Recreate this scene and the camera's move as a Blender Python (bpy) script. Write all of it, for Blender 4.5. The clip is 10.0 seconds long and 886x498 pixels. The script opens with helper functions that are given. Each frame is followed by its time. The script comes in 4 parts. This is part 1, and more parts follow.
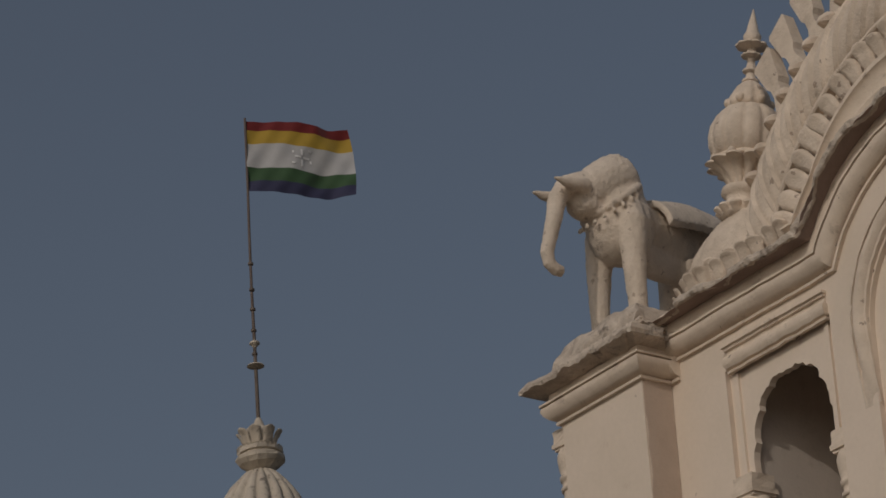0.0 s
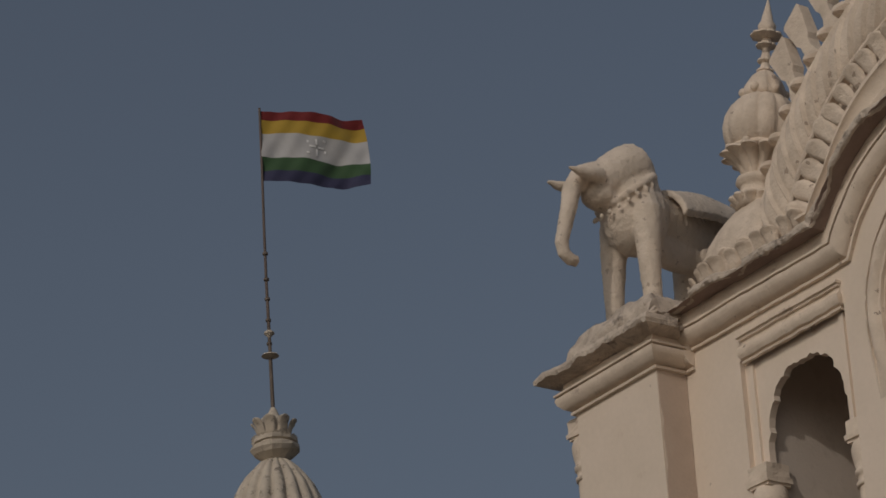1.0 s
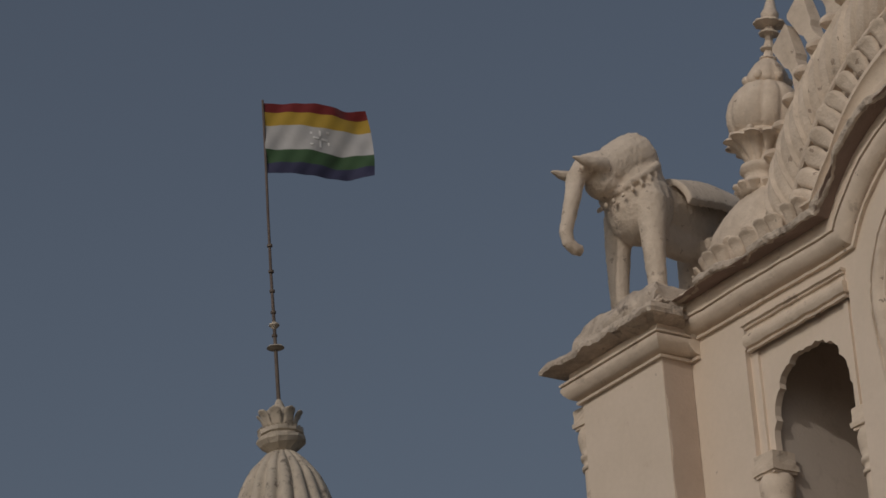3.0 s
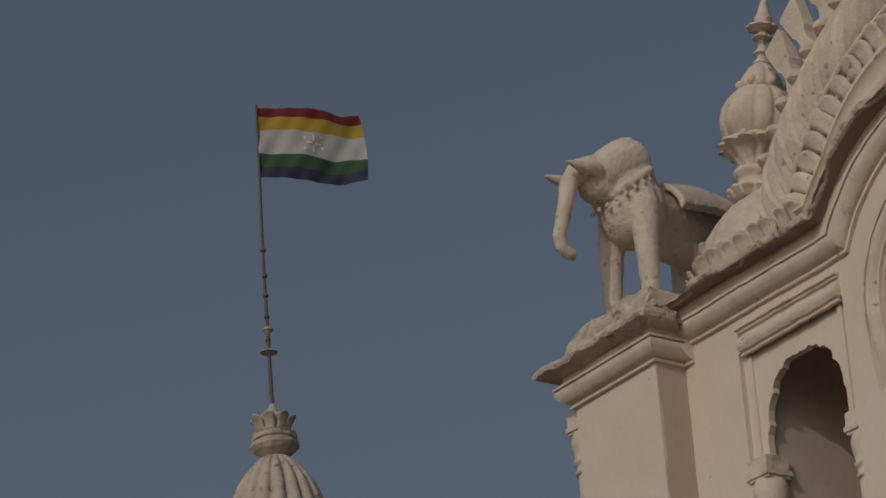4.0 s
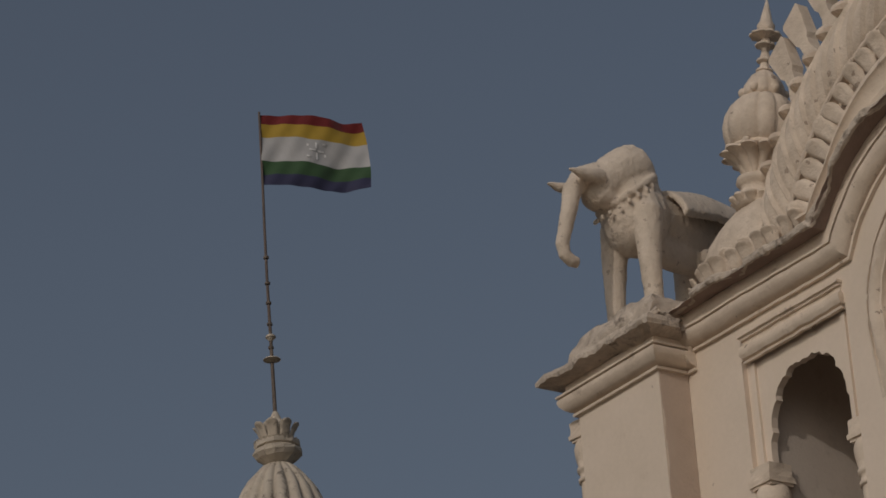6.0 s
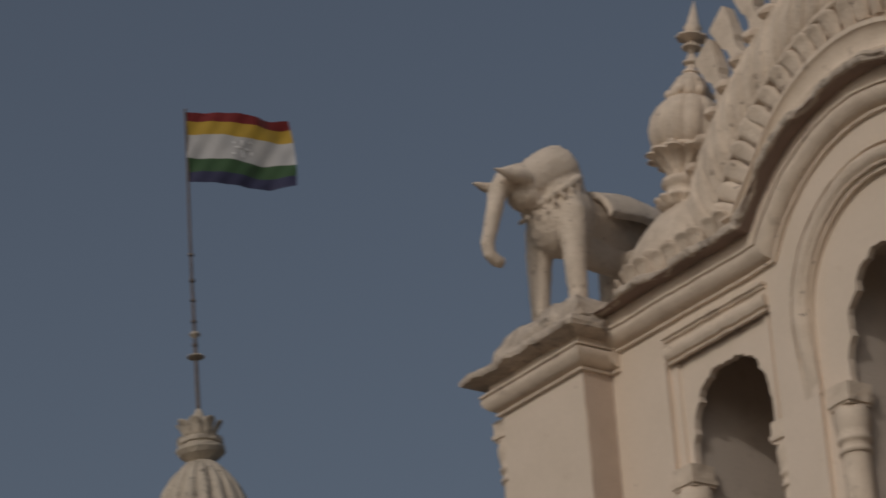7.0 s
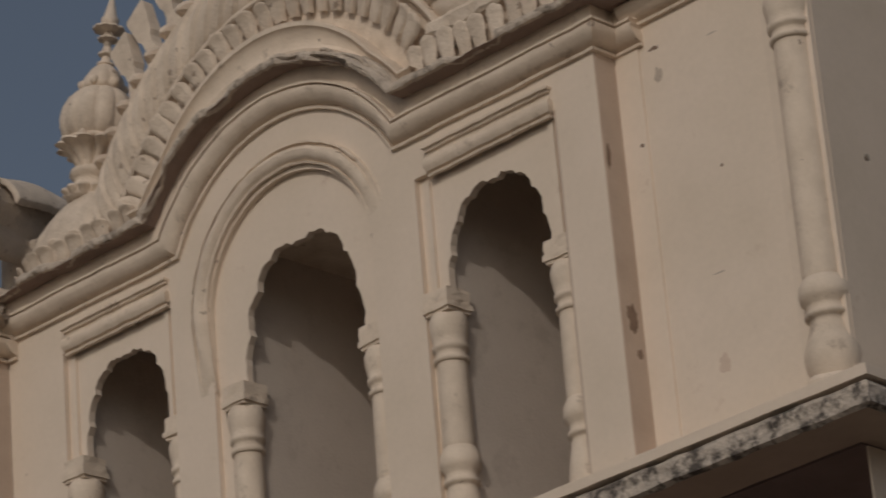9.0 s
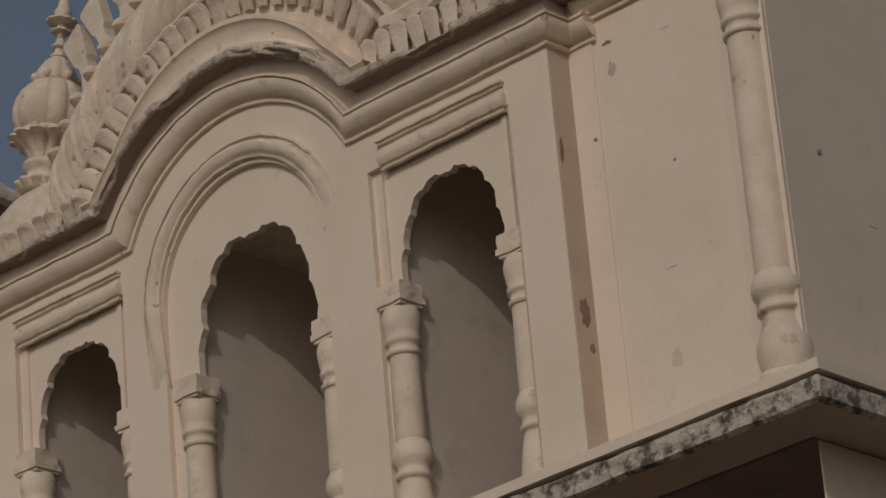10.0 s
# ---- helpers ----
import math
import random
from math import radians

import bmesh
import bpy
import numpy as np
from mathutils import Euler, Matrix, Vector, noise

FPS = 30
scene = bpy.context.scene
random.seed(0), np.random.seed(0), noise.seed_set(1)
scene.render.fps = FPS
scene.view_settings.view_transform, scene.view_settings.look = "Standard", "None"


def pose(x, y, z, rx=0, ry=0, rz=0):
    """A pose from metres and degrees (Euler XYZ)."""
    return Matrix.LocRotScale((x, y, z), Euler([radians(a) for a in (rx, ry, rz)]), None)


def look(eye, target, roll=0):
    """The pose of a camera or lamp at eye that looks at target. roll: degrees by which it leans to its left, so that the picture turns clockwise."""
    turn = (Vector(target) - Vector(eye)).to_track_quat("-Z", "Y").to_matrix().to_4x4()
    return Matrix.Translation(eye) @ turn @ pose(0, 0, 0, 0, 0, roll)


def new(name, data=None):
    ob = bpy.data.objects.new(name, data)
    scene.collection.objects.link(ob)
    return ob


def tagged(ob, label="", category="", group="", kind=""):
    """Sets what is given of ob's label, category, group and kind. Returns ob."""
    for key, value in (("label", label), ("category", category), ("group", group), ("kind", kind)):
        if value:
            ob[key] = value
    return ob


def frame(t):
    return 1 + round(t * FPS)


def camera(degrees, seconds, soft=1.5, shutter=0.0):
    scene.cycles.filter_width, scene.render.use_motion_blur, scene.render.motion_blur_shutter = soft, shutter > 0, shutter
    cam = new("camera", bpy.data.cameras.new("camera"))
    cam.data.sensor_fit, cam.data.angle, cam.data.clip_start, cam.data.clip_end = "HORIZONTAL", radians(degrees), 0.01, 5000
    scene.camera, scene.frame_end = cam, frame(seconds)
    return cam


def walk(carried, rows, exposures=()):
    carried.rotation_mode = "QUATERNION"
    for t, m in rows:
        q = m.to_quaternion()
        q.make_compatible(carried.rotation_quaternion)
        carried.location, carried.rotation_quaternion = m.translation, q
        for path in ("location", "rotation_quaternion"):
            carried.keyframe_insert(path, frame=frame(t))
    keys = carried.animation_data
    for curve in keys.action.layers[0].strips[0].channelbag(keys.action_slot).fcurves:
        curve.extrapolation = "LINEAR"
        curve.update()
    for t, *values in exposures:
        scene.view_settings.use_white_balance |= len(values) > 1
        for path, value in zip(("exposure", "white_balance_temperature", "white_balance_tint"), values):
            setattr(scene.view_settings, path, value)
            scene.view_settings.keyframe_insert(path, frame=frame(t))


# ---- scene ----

from mathutils import geometry

# Tripod pan: seconds, lift above the horizon, heading to the left of +y, lean (degrees)
PATH = [
    (0.0, 24.6507, 53.7611, -3.9634),
    (0.5, 24.5581, 53.9089, -3.9096),
    (1.0, 24.5119, 54.0141, -3.8596),
    (1.5, 24.4061, 54.0834, -4.1230),
    (2.0, 24.4182, 54.1081, -4.2227),
    (2.5, 24.3643, 54.1237, -4.2592),
    (4.0, 24.4350, 53.9848, -4.3478),
    (4.5, 24.5287, 53.9813, -4.3006),
    (5.0, 24.5181, 54.0403, -4.3374),
    (6.5, 24.5807, 53.9642, -4.2988),
    (7.0, 24.4522, 52.7857, -4.3155),
    (7.5, 24.2150, 49.6450, -4.9126),
    (8.0, 23.9974, 46.9669, -5.1046),
    (8.5, 23.8577, 44.9179, -4.9473),
    (9.0, 23.6457, 42.9921, -4.9745),
    (9.5, 23.4987, 42.3066, -5.0510),
    (10.0, 23.4880, 42.2279, -5.0999),
]
EYE = (0.0, 0.0, 1.6)
cam = camera(13.328, 10.0, soft=1.6, shutter=0.5)


def aim(lift, heading, lean):
    h, e = radians(heading), radians(lift)
    way = Vector((-math.sin(h) * math.cos(e), math.cos(h) * math.cos(e), math.sin(e)))
    return look(EYE, Vector(EYE) + 20 * way, lean)


walk(cam, [(t, aim(e, h, l)) for t, e, h, l in PATH], exposures=[(0.0, -1.45), (10.0, -1.45)])

# ---- world and sun ----
SUN_TO = Vector((0.44, -1.0, 0.62)).normalized()
world = bpy.data.worlds.new("sky")
scene.world = world
world.use_nodes = True
wn, wl = world.node_tree.nodes, world.node_tree.links
sky = wn.new("ShaderNodeTexSky")
sky.sky_type = "NISHITA"
sky.sun_disc = False
sky.sun_elevation = math.asin(SUN_TO.z)
sky.sun_rotation = math.atan2(SUN_TO.x, SUN_TO.y)
sky.dust_density, sky.air_density, sky.ozone_density = 3.0, 1.0, 1.0
soften = wn.new("ShaderNodeHueSaturation")
soften.inputs["Saturation"].default_value = 0.72
wl.new(sky.outputs[0], soften.inputs["Color"])
wl.new(soften.outputs[0], wn["Background"].inputs["Color"])
wn["Background"].inputs["Strength"].default_value = 0.109
sun_data = bpy.data.lights.new("sun", "SUN")
sun_data.energy, sun_data.angle, sun_data.color = 1.77, radians(0.5), (1.0, 0.895, 0.795)
sun = new("sun", sun_data)
sun.matrix_world = look(SUN_TO * 60, (0, 0, 0))


# ---- materials ----
def material(name, base, rough=0.9, dark=None, patch=0.35, scale=3.0, grain=60.0, bump=0.25, stain=0.0, stain_color=(0.05, 0.045, 0.04), stain_scale=6.0, stain_from=0.55, per_piece=0.04, metal=0.0, specks=0.0, speck_scale=2.6, speck_size=0.055):
    m = bpy.data.materials.new(name)
    m.use_nodes = True
    n, l = m.node_tree.nodes, m.node_tree.links
    b = n["Principled BSDF"]
    b.inputs["Roughness"].default_value = rough
    b.inputs["Metallic"].default_value = metal
    b.inputs["Specular IOR Level"].default_value = 0.25
    geo_n = n.new("ShaderNodeNewGeometry")
    big = n.new("ShaderNodeTexNoise")
    big.inputs["Scale"].default_value, big.inputs["Detail"].default_value, big.inputs["Roughness"].default_value = scale, 6.0, 0.6
    l.new(geo_n.outputs["Position"], big.inputs["Vector"])
    ramp = n.new("ShaderNodeValToRGB")
    d = dark or tuple(c * 0.8 for c in base)
    ramp.color_ramp.elements[0].position, ramp.color_ramp.elements[1].position = 0.5 - patch, 0.5 + patch * 0.4
    ramp.color_ramp.elements[0].color, ramp.color_ramp.elements[1].color = (*d, 1), (*base, 1)
    l.new(big.outputs["Fac"], ramp.inputs["Fac"])
    fine = n.new("ShaderNodeTexNoise")
    fine.inputs["Scale"].default_value, fine.inputs["Detail"].default_value = grain, 5.0
    l.new(geo_n.outputs["Position"], fine.inputs["Vector"])
    info = n.new("ShaderNodeObjectInfo")
    vary = n.new("ShaderNodeMapRange")
    vary.inputs["To Min"].default_value, vary.inputs["To Max"].default_value = 1 - per_piece, 1 + per_piece
    l.new(info.outputs["Random"], vary.inputs["Value"])
    grainy = n.new("ShaderNodeMapRange")
    grainy.inputs["To Min"].default_value, grainy.inputs["To Max"].default_value = 0.955, 1.045
    l.new(fine.outputs["Fac"], grainy.inputs["Value"])
    mul = n.new("ShaderNodeMath")
    mul.operation = "MULTIPLY"
    l.new(vary.outputs[0], mul.inputs[0])
    l.new(grainy.outputs[0], mul.inputs[1])
    tone = n.new("ShaderNodeVectorMath")
    tone.operation = "SCALE"
    l.new(ramp.outputs["Color"], tone.inputs[0])
    l.new(mul.outputs[0], tone.inputs["Scale"])
    out = tone.outputs[0]
    if stain > 0:
        sn = n.new("ShaderNodeTexNoise")
        sn.inputs["Scale"].default_value, sn.inputs["Detail"].default_value, sn.inputs["Roughness"].default_value = stain_scale, 8.0, 0.7
        l.new(geo_n.outputs["Position"], sn.inputs["Vector"])
        sr = n.new("ShaderNodeMapRange")
        sr.inputs["From Min"].default_value, sr.inputs["From Max"].default_value = stain_from, stain_from + 0.12
        sr.inputs["To Max"].default_value = stain
        l.new(sn.outputs["Fac"], sr.inputs["Value"])
        mix = n.new("ShaderNodeMix")
        mix.data_type = "RGBA"
        l.new(sr.outputs[0], mix.inputs["Factor"])
        l.new(out, mix.inputs["A"])
        mix.inputs["B"].default_value = (*stain_color, 1)
        out = mix.outputs["Result"]
    if specks > 0:
        warp = n.new("ShaderNodeVectorMath")
        warp.operation = "MULTIPLY_ADD"
        warp.inputs[1].default_value = (0.05, 0.05, 0.05)
        l.new(fine.outputs["Color"], warp.inputs[0])
        l.new(geo_n.outputs["Position"], warp.inputs[2])
        vo = n.new("ShaderNodeTexVoronoi")
        vo.inputs["Scale"].default_value = speck_scale
        l.new(warp.outputs[0], vo.inputs["Vector"])
        sep = n.new("ShaderNodeSeparateColor")
        l.new(vo.outputs["Color"], sep.inputs[0])
        size = n.new("ShaderNodeMapRange")
        size.inputs["From Min"].default_value, size.inputs["From Max"].default_value = 0.35, 1.0
        size.inputs["To Min"].default_value, size.inputs["To Max"].default_value = 0.0, speck_size
        l.new(sep.outputs[0], size.inputs["Value"])
        less = n.new("ShaderNodeMath")
        less.operation = "LESS_THAN"
        l.new(vo.outputs["Distance"], less.inputs[0])
        l.new(size.outputs[0], less.inputs[1])
        amt = n.new("ShaderNodeMath")
        amt.operation = "MULTIPLY"
        amt.inputs[1].default_value = specks
        l.new(less.outputs[0], amt.inputs[0])
        chip = n.new("ShaderNodeMix")
        chip.data_type = "RGBA"
        l.new(amt.outputs[0], chip.inputs["Factor"])
        l.new(out, chip.inputs["A"])
        chip.inputs["B"].default_value = (0.22, 0.15, 0.11, 1)
        out = chip.outputs["Result"]
    l.new(out, b.inputs["Base Color"])
    bn = n.new("ShaderNodeBump")
    bn.inputs["Strength"].default_value, bn.inputs["Distance"].default_value = bump, 0.01
    mixh = n.new("ShaderNodeMath")
    mixh.operation = "MULTIPLY_ADD"
    mixh.inputs[1].default_value = 2.0
    l.new(big.outputs["Fac"], mixh.inputs[0])
    l.new(fine.outputs["Fac"], mixh.inputs[2])
    l.new(mixh.outputs[0], bn.inputs["Height"])
    l.new(bn.outputs[0], b.inputs["Normal"])
    return m


CREAM = (0.80, 0.685, 0.58)
PLASTER = material("cream_limewash", CREAM, dark=(0.70, 0.60, 0.49), scale=1.6, grain=28, bump=0.14, stain=0.45, stain_color=(0.50, 0.36, 0.27), stain_scale=5.0, stain_from=0.62, specks=0.35, speck_scale=5.0, speck_size=0.075)
MOULDING = material("limewashed_stucco", (0.80, 0.685, 0.57), dark=(0.63, 0.53, 0.43), scale=7.0, bump=0.28, stain=0.6, stain_color=(0.27, 0.2, 0.155), stain_scale=8.0, stain_from=0.59, specks=0.6, speck_scale=8.0, speck_size=0.15)
ROUGH = material("weathered_stucco", (0.68, 0.59, 0.50), dark=(0.36, 0.30, 0.25), scale=10.0, grain=45, bump=1.0, stain=0.8, stain_color=(0.13, 0.105, 0.09), stain_scale=8.0, stain_from=0.56)
MILDEW = material("mildewed_stucco", (0.66, 0.58, 0.50), dark=(0.30, 0.26, 0.23), scale=12.0, grain=45, bump=1.0, stain=0.9, stain_color=(0.06, 0.052, 0.048), stain_scale=10.0, stain_from=0.47)
# dark brown plaster: the shade on undersides is put into this colour
SHADED = material("sooty_plaster", (0.36, 0.275, 0.24), dark=(0.24, 0.185, 0.16), scale=4.0, bump=0.4)
STATUE = material("painted_plaster", (0.74, 0.64, 0.54), dark=(0.56, 0.48, 0.39), scale=6.0, bump=0.6, specks=0.45, speck_scale=19.0, speck_size=0.26, stain=0.75, stain_color=(0.22, 0.165, 0.13), stain_scale=13.0, stain_from=0.585)
CARVED = material("carved_limestone", (0.78, 0.67, 0.56), dark=(0.52, 0.43, 0.345), scale=7.0, bump=0.6, specks=0.6, speck_scale=9.0, speck_size=0.2, stain=0.6, stain_color=(0.30, 0.24, 0.19), stain_scale=12.0, stain_from=0.62, per_piece=0.07)
INNER = material("inner_plaster", (0.69, 0.61, 0.54), dark=(0.58, 0.51, 0.45), scale=1.5, stain=0.2, stain_color=(0.3, 0.25, 0.2), stain_scale=5.0)
# brownish stained plaster, darkened further for faces turned from the light
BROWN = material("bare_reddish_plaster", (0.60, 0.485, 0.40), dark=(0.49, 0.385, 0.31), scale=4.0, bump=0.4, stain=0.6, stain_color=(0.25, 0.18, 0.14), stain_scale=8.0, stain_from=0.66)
GREYDOME = material("weathered_dome_plaster", (0.62, 0.55, 0.46), dark=(0.42, 0.37, 0.31), scale=4.0, bump=0.5, stain=0.8, stain_color=(0.13, 0.11, 0.095), stain_scale=7.0, stain_from=0.55)
METAL = material("tarnished_metal", (0.20, 0.165, 0.14), rough=0.7, dark=(0.10, 0.08, 0.07), scale=6, grain=90, bump=0.2, metal=0.3)
BAMBOO = material("weathered_pole_wood", (0.17, 0.135, 0.12), rough=0.8, dark=(0.10, 0.08, 0.07), scale=5, grain=80, bump=0.3)
# near-black brown that paints in the deep shade below the ledge
DEEP_SHADE = material("smoke_blackened_plaster", (0.27, 0.205, 0.19), dark=(0.18, 0.14, 0.13), scale=3.0, bump=0.3)
EARTH = material("dusty_earth", (0.18, 0.15, 0.115), dark=(0.12, 0.10, 0.08), scale=0.15, grain=6.0, bump=0.4)


# ---- building helpers ----
def link(name, bm, mat, smooth=False):
    me = bpy.data.meshes.new(name)
    bmesh.ops.recalc_face_normals(bm, faces=bm.faces[:])
    bm.to_mesh(me)
    bm.free()
    me.materials.append(mat)
    if smooth:
        me.shade_smooth()
    if smooth == "crisp":
        me.set_sharp_from_angle(angle=radians(32))
    return new(name, me)


def part(name, bm, mat, parent, label="", smooth=False, kind=""):
    ob = link(name, bm, mat, smooth)
    ob.parent = parent
    return tagged(ob, label, kind=kind)


def again(ob, m, parent):
    """Another piece on the same mesh."""
    o = new(ob.name.split(".")[0], ob.data)
    o.parent = parent
    o.matrix_basis = m
    return o


def thing(name, label, category, group="", kind=""):
    e = new(name)
    return tagged(e, label, category, group, kind)


def box(bm, x0, x1, y0, y1, z0, z1):
    v = [bm.verts.new((x, y, z)) for z in (z0, z1) for x, y in ((x0, y0), (x1, y0), (x1, y1), (x0, y1))]
    for f in ((3, 2, 1, 0), (4, 5, 6, 7), (0, 1, 5, 4), (1, 2, 6, 5), (2, 3, 7, 6), (3, 0, 4, 7)):
        bm.faces.new([v[i] for i in f])


def slab_of(bm, outer, holes, y0, y1):
    """An upright plate between y0 and y1 from outlines in (x, z), with holes through it."""
    loops = [outer] + list(holes)
    tris = geometry.tessellate_polygon([[Vector((x, z, 0)) for x, z in lp] for lp in loops])
    flat = [p for lp in loops for p in lp]
    fr = [bm.verts.new((x, y0, z)) for x, z in flat]
    bk = [bm.verts.new((x, y1, z)) for x, z in flat]
    for t in tris:
        try:
            bm.faces.new([fr[i] for i in t])
            bm.faces.new([bk[i] for i in reversed(t)])
        except ValueError:
            pass
    s = 0
    for lp in loops:
        n = len(lp)
        for i in range(n):
            a, b = s + i, s + (i + 1) % n
            bm.faces.new((fr[a], fr[b], bk[b], bk[a]))
        s += n


def skin(bm, rows, close_ends=True, ring=False):
    """Joins rows of points into a sheet; ring: each row closes on itself."""
    vs = [[bm.verts.new(p) for p in r] for r in rows]
    n = len(vs[0])
    for a, b in zip(vs, vs[1:]):
        for i in range(n if ring else n - 1):
            j = (i + 1) % n
            bm.faces.new((a[i], a[j], b[j], b[i]))
    if ring and close_ends:
        bm.faces.new(vs[0])
        bm.faces.new(list(reversed(vs[-1])))
    return vs


def lathe(bm, prof, x, y, seg=24, flute=0, depth=0.0):
    """A turned body round a vertical axis from (radius, z) rows."""
    rows = []
    for r, z in prof:
        row = []
        for k in range(seg):
            a = 2 * math.pi * k / seg
            rr = r * (1 - depth * (1 - abs(math.cos(flute * a / 2)) ** 0.5)) if flute else r
            row.append((x + rr * math.sin(a), y - rr * math.cos(a), z))
        rows.append(row)
    skin(bm, rows, ring=True)


def tube(bm, pts, radii, seg=12):
    """A round limb through points with a radius at each, closed and rounded at both ends."""
    pts = [Vector(p) for p in pts]
    rows = []
    side = None
    for i, p in enumerate(pts):
        d = (pts[min(i + 1, len(pts) - 1)] - pts[max(i - 1, 0)]).normalized()
        ref = Vector((1, 0, 0)) if abs(d.x) < 0.8 else Vector((0, 1, 0))
        a = d.cross(ref).normalized()
        b = d.cross(a)
        r = radii[i]
        rows.append([p + r * (math.cos(2 * math.pi * k / seg) * a + math.sin(2 * math.pi * k / seg) * b) for k in range(seg)])
    skin(bm, rows, ring=True)


def ball(bm, c, r, seg=16):
    rx, ry, rz = r
    m = Matrix.Translation(c) @ Matrix.Diagonal((rx, ry, rz, 1))
    bmesh.ops.create_uvsphere(bm, u_segments=seg, v_segments=seg // 2 + 2, radius=1, matrix=m)


def roughen(bm, amount, scale=6.0, seed=0.0):
    for v in bm.verts:
        v.co += amount * noise.noise_vector(v.co * scale + Vector((seed, seed, seed)))


def ragged(bm, x, y0, y1, z0, z1, seed):
    """A thin skin for the browner tone of a shaded face that looks along +x, its outer border chipped."""
    n = 90
    rows = []
    for i in range(n + 1):
        z = z0 + (z1 - z0) * i / n
        e = 0.014 * max(0.0, noise.noise((seed, z * 7, 0.3)) + 0.35) + 0.006 * noise.noise((seed, z * 30, 2))
        f = 0.012 * noise.noise((seed + 5, z * 9, 1))
        rows.append([(x - 0.003, y0 + max(0, e), z), (x, y0 + max(0, e) + 0.002, z), (x, y1 - abs(f), z)])
    skin(bm, rows)


def blotch(name, mat, at, size, facing, seed):
    """A thin irregular patch on a face; facing 'y' (front) or 'x' (side)."""
    bm = bmesh.new()
    n = 30
    ring_pts = []
    for k in range(n):
        a = 2 * math.pi * k / n
        r = 1 + 0.5 * noise.noise((seed, 1.3 * math.cos(a), 1.3 * math.sin(a))) + 0.35 * noise.noise((seed + 9, 4 * math.cos(a), 4 * math.sin(a)))
        ring_pts.append((size[0] * r * math.cos(a), size[1] * r * math.sin(a)))
    lift = 0.0015
    to3 = (lambda p, h: (at[0] + p[0], at[1] - h, at[2] + p[1])) if facing == "y" else (lambda p, h: (at[0] + h, at[1] + p[0], at[2] + p[1]))
    outer_ring = [bm.verts.new(to3(p, 0.0)) for p in ring_pts]
    inner_ring = [bm.verts.new(to3((p[0] * 0.85, p[1] * 0.85), lift)) for p in ring_pts]
    for i in range(n):
        j = (i + 1) % n
        bm.faces.new((outer_ring[i], outer_ring[j], inner_ring[j], inner_ring[i]))
    bm.faces.new(inner_ring)
    return part(name, bm, mat, temple)


# ---- main measures of the front ----
AX = -13.255            # middle of the three bays
FRONT, INSET, BACK = 13.0, 13.035, 13.08
LEFT, RIGHT = -15.60, -10.985
LEDGE_TOP, SPRING = 7.83, 9.10
BAYS = ((-14.635, 0.35, 0.585), (-13.205, 0.455, 0.77), (-11.77, 0.355, 0.57))
ARC_C, ARC_R, STRAIGHT = (AX, 9.61), 0.95, 10.045
PIER_L, PIER_R, PIER_Y = -16.37, -15.60, 12.78
WALL_Y, CORNER = 13.17, -9.735


def eave_line(d, n_side=14, n_arc=40, x0=LEFT, x1=RIGHT):
    """The cornice line at the height d above its lowest edge: level, over the arch, level."""
    r, z = ARC_R + d, STRAIGHT + d
    phi = math.acos((z - ARC_C[1]) / r)
    half = r * math.sin(phi)
    pts = [(x0 + (AX - half - x0) * i / n_side, z) for i in range(n_side)]
    pts += [(AX + r * math.sin(-phi + 2 * phi * i / n_arc), ARC_C[1] + r * math.cos(-phi + 2 * phi * i / n_arc)) for i in range(n_arc + 1)]
    pts += [(AX + half + (x1 - AX - half) * (i + 1) / n_side, z) for i in range(n_side)]
    return pts


def cusped(cx, half, rise, base, lobes=4):
    """Outline of an opening with a cusped arch, from the left foot over the top to the right foot."""
    right = []
    n = 7
    for k in range(lobes):
        for i in range(n):
            t = (k + i / n) / lobes
            a = t * math.pi / 2
            x, z = half * math.cos(a) ** 0.74, min(rise * math.sin(a) ** 0.86, rise * (0.975 + 0.015 * math.sin(40 * a)))
            nx, nz = math.cos(a), math.sin(a) * half / rise
            bulge = 0.06 * half * (math.sin(math.pi * i / n) ** 0.7 - 0.6) if i else -0.05 * half
            if k == 0 and i == 0:
                bulge = 0
            right.append((x + bulge * nx, z + bulge * nz))
    right.append((0.0, rise * 0.98))
    pts = [(cx - half - 0.135, base), (cx - half - 0.135, SPRING)] + [(cx - x, SPRING + z) for x, z in right[:-1]] + [(cx, SPRING + rise * 0.98)]
    pts += [(cx + x, SPRING + z) for x, z in reversed(right[:-1])] + [(cx + half + 0.11, SPRING), (cx + half + 0.11, base)]
    # worn, hand-shaped edge
    worn = [(x + 0.012 * noise.noise((x * 9, z * 9, cx)) + 0.008 * noise.noise((x * 22, z * 22, cx)) + 0.006 * noise.noise((x * 45, z * 45, cx)),
             z + 0.013 * noise.noise((x * 9, z * 9, cx + 7)) + 0.009 * noise.noise((x * 22, z * 22, cx + 7)) + 0.006 * noise.noise((x * 45, z * 45, cx + 7))) for x, z in pts[2:-2]]
    return pts[:2] + worn + pts[-2:]


# ---- ground ----
bm = bmesh.new()
bmesh.ops.create_grid(bm, x_segments=24, y_segments=24, size=3000)
tagged(link("ground", bm, EARTH), "pale brown dusty earth ground around the temple", "ground", kind="structure")

# ---- the temple front ----
temple = thing("temple_pavilion", "cream limewashed temple pavilion with three cusped arch openings", "building")

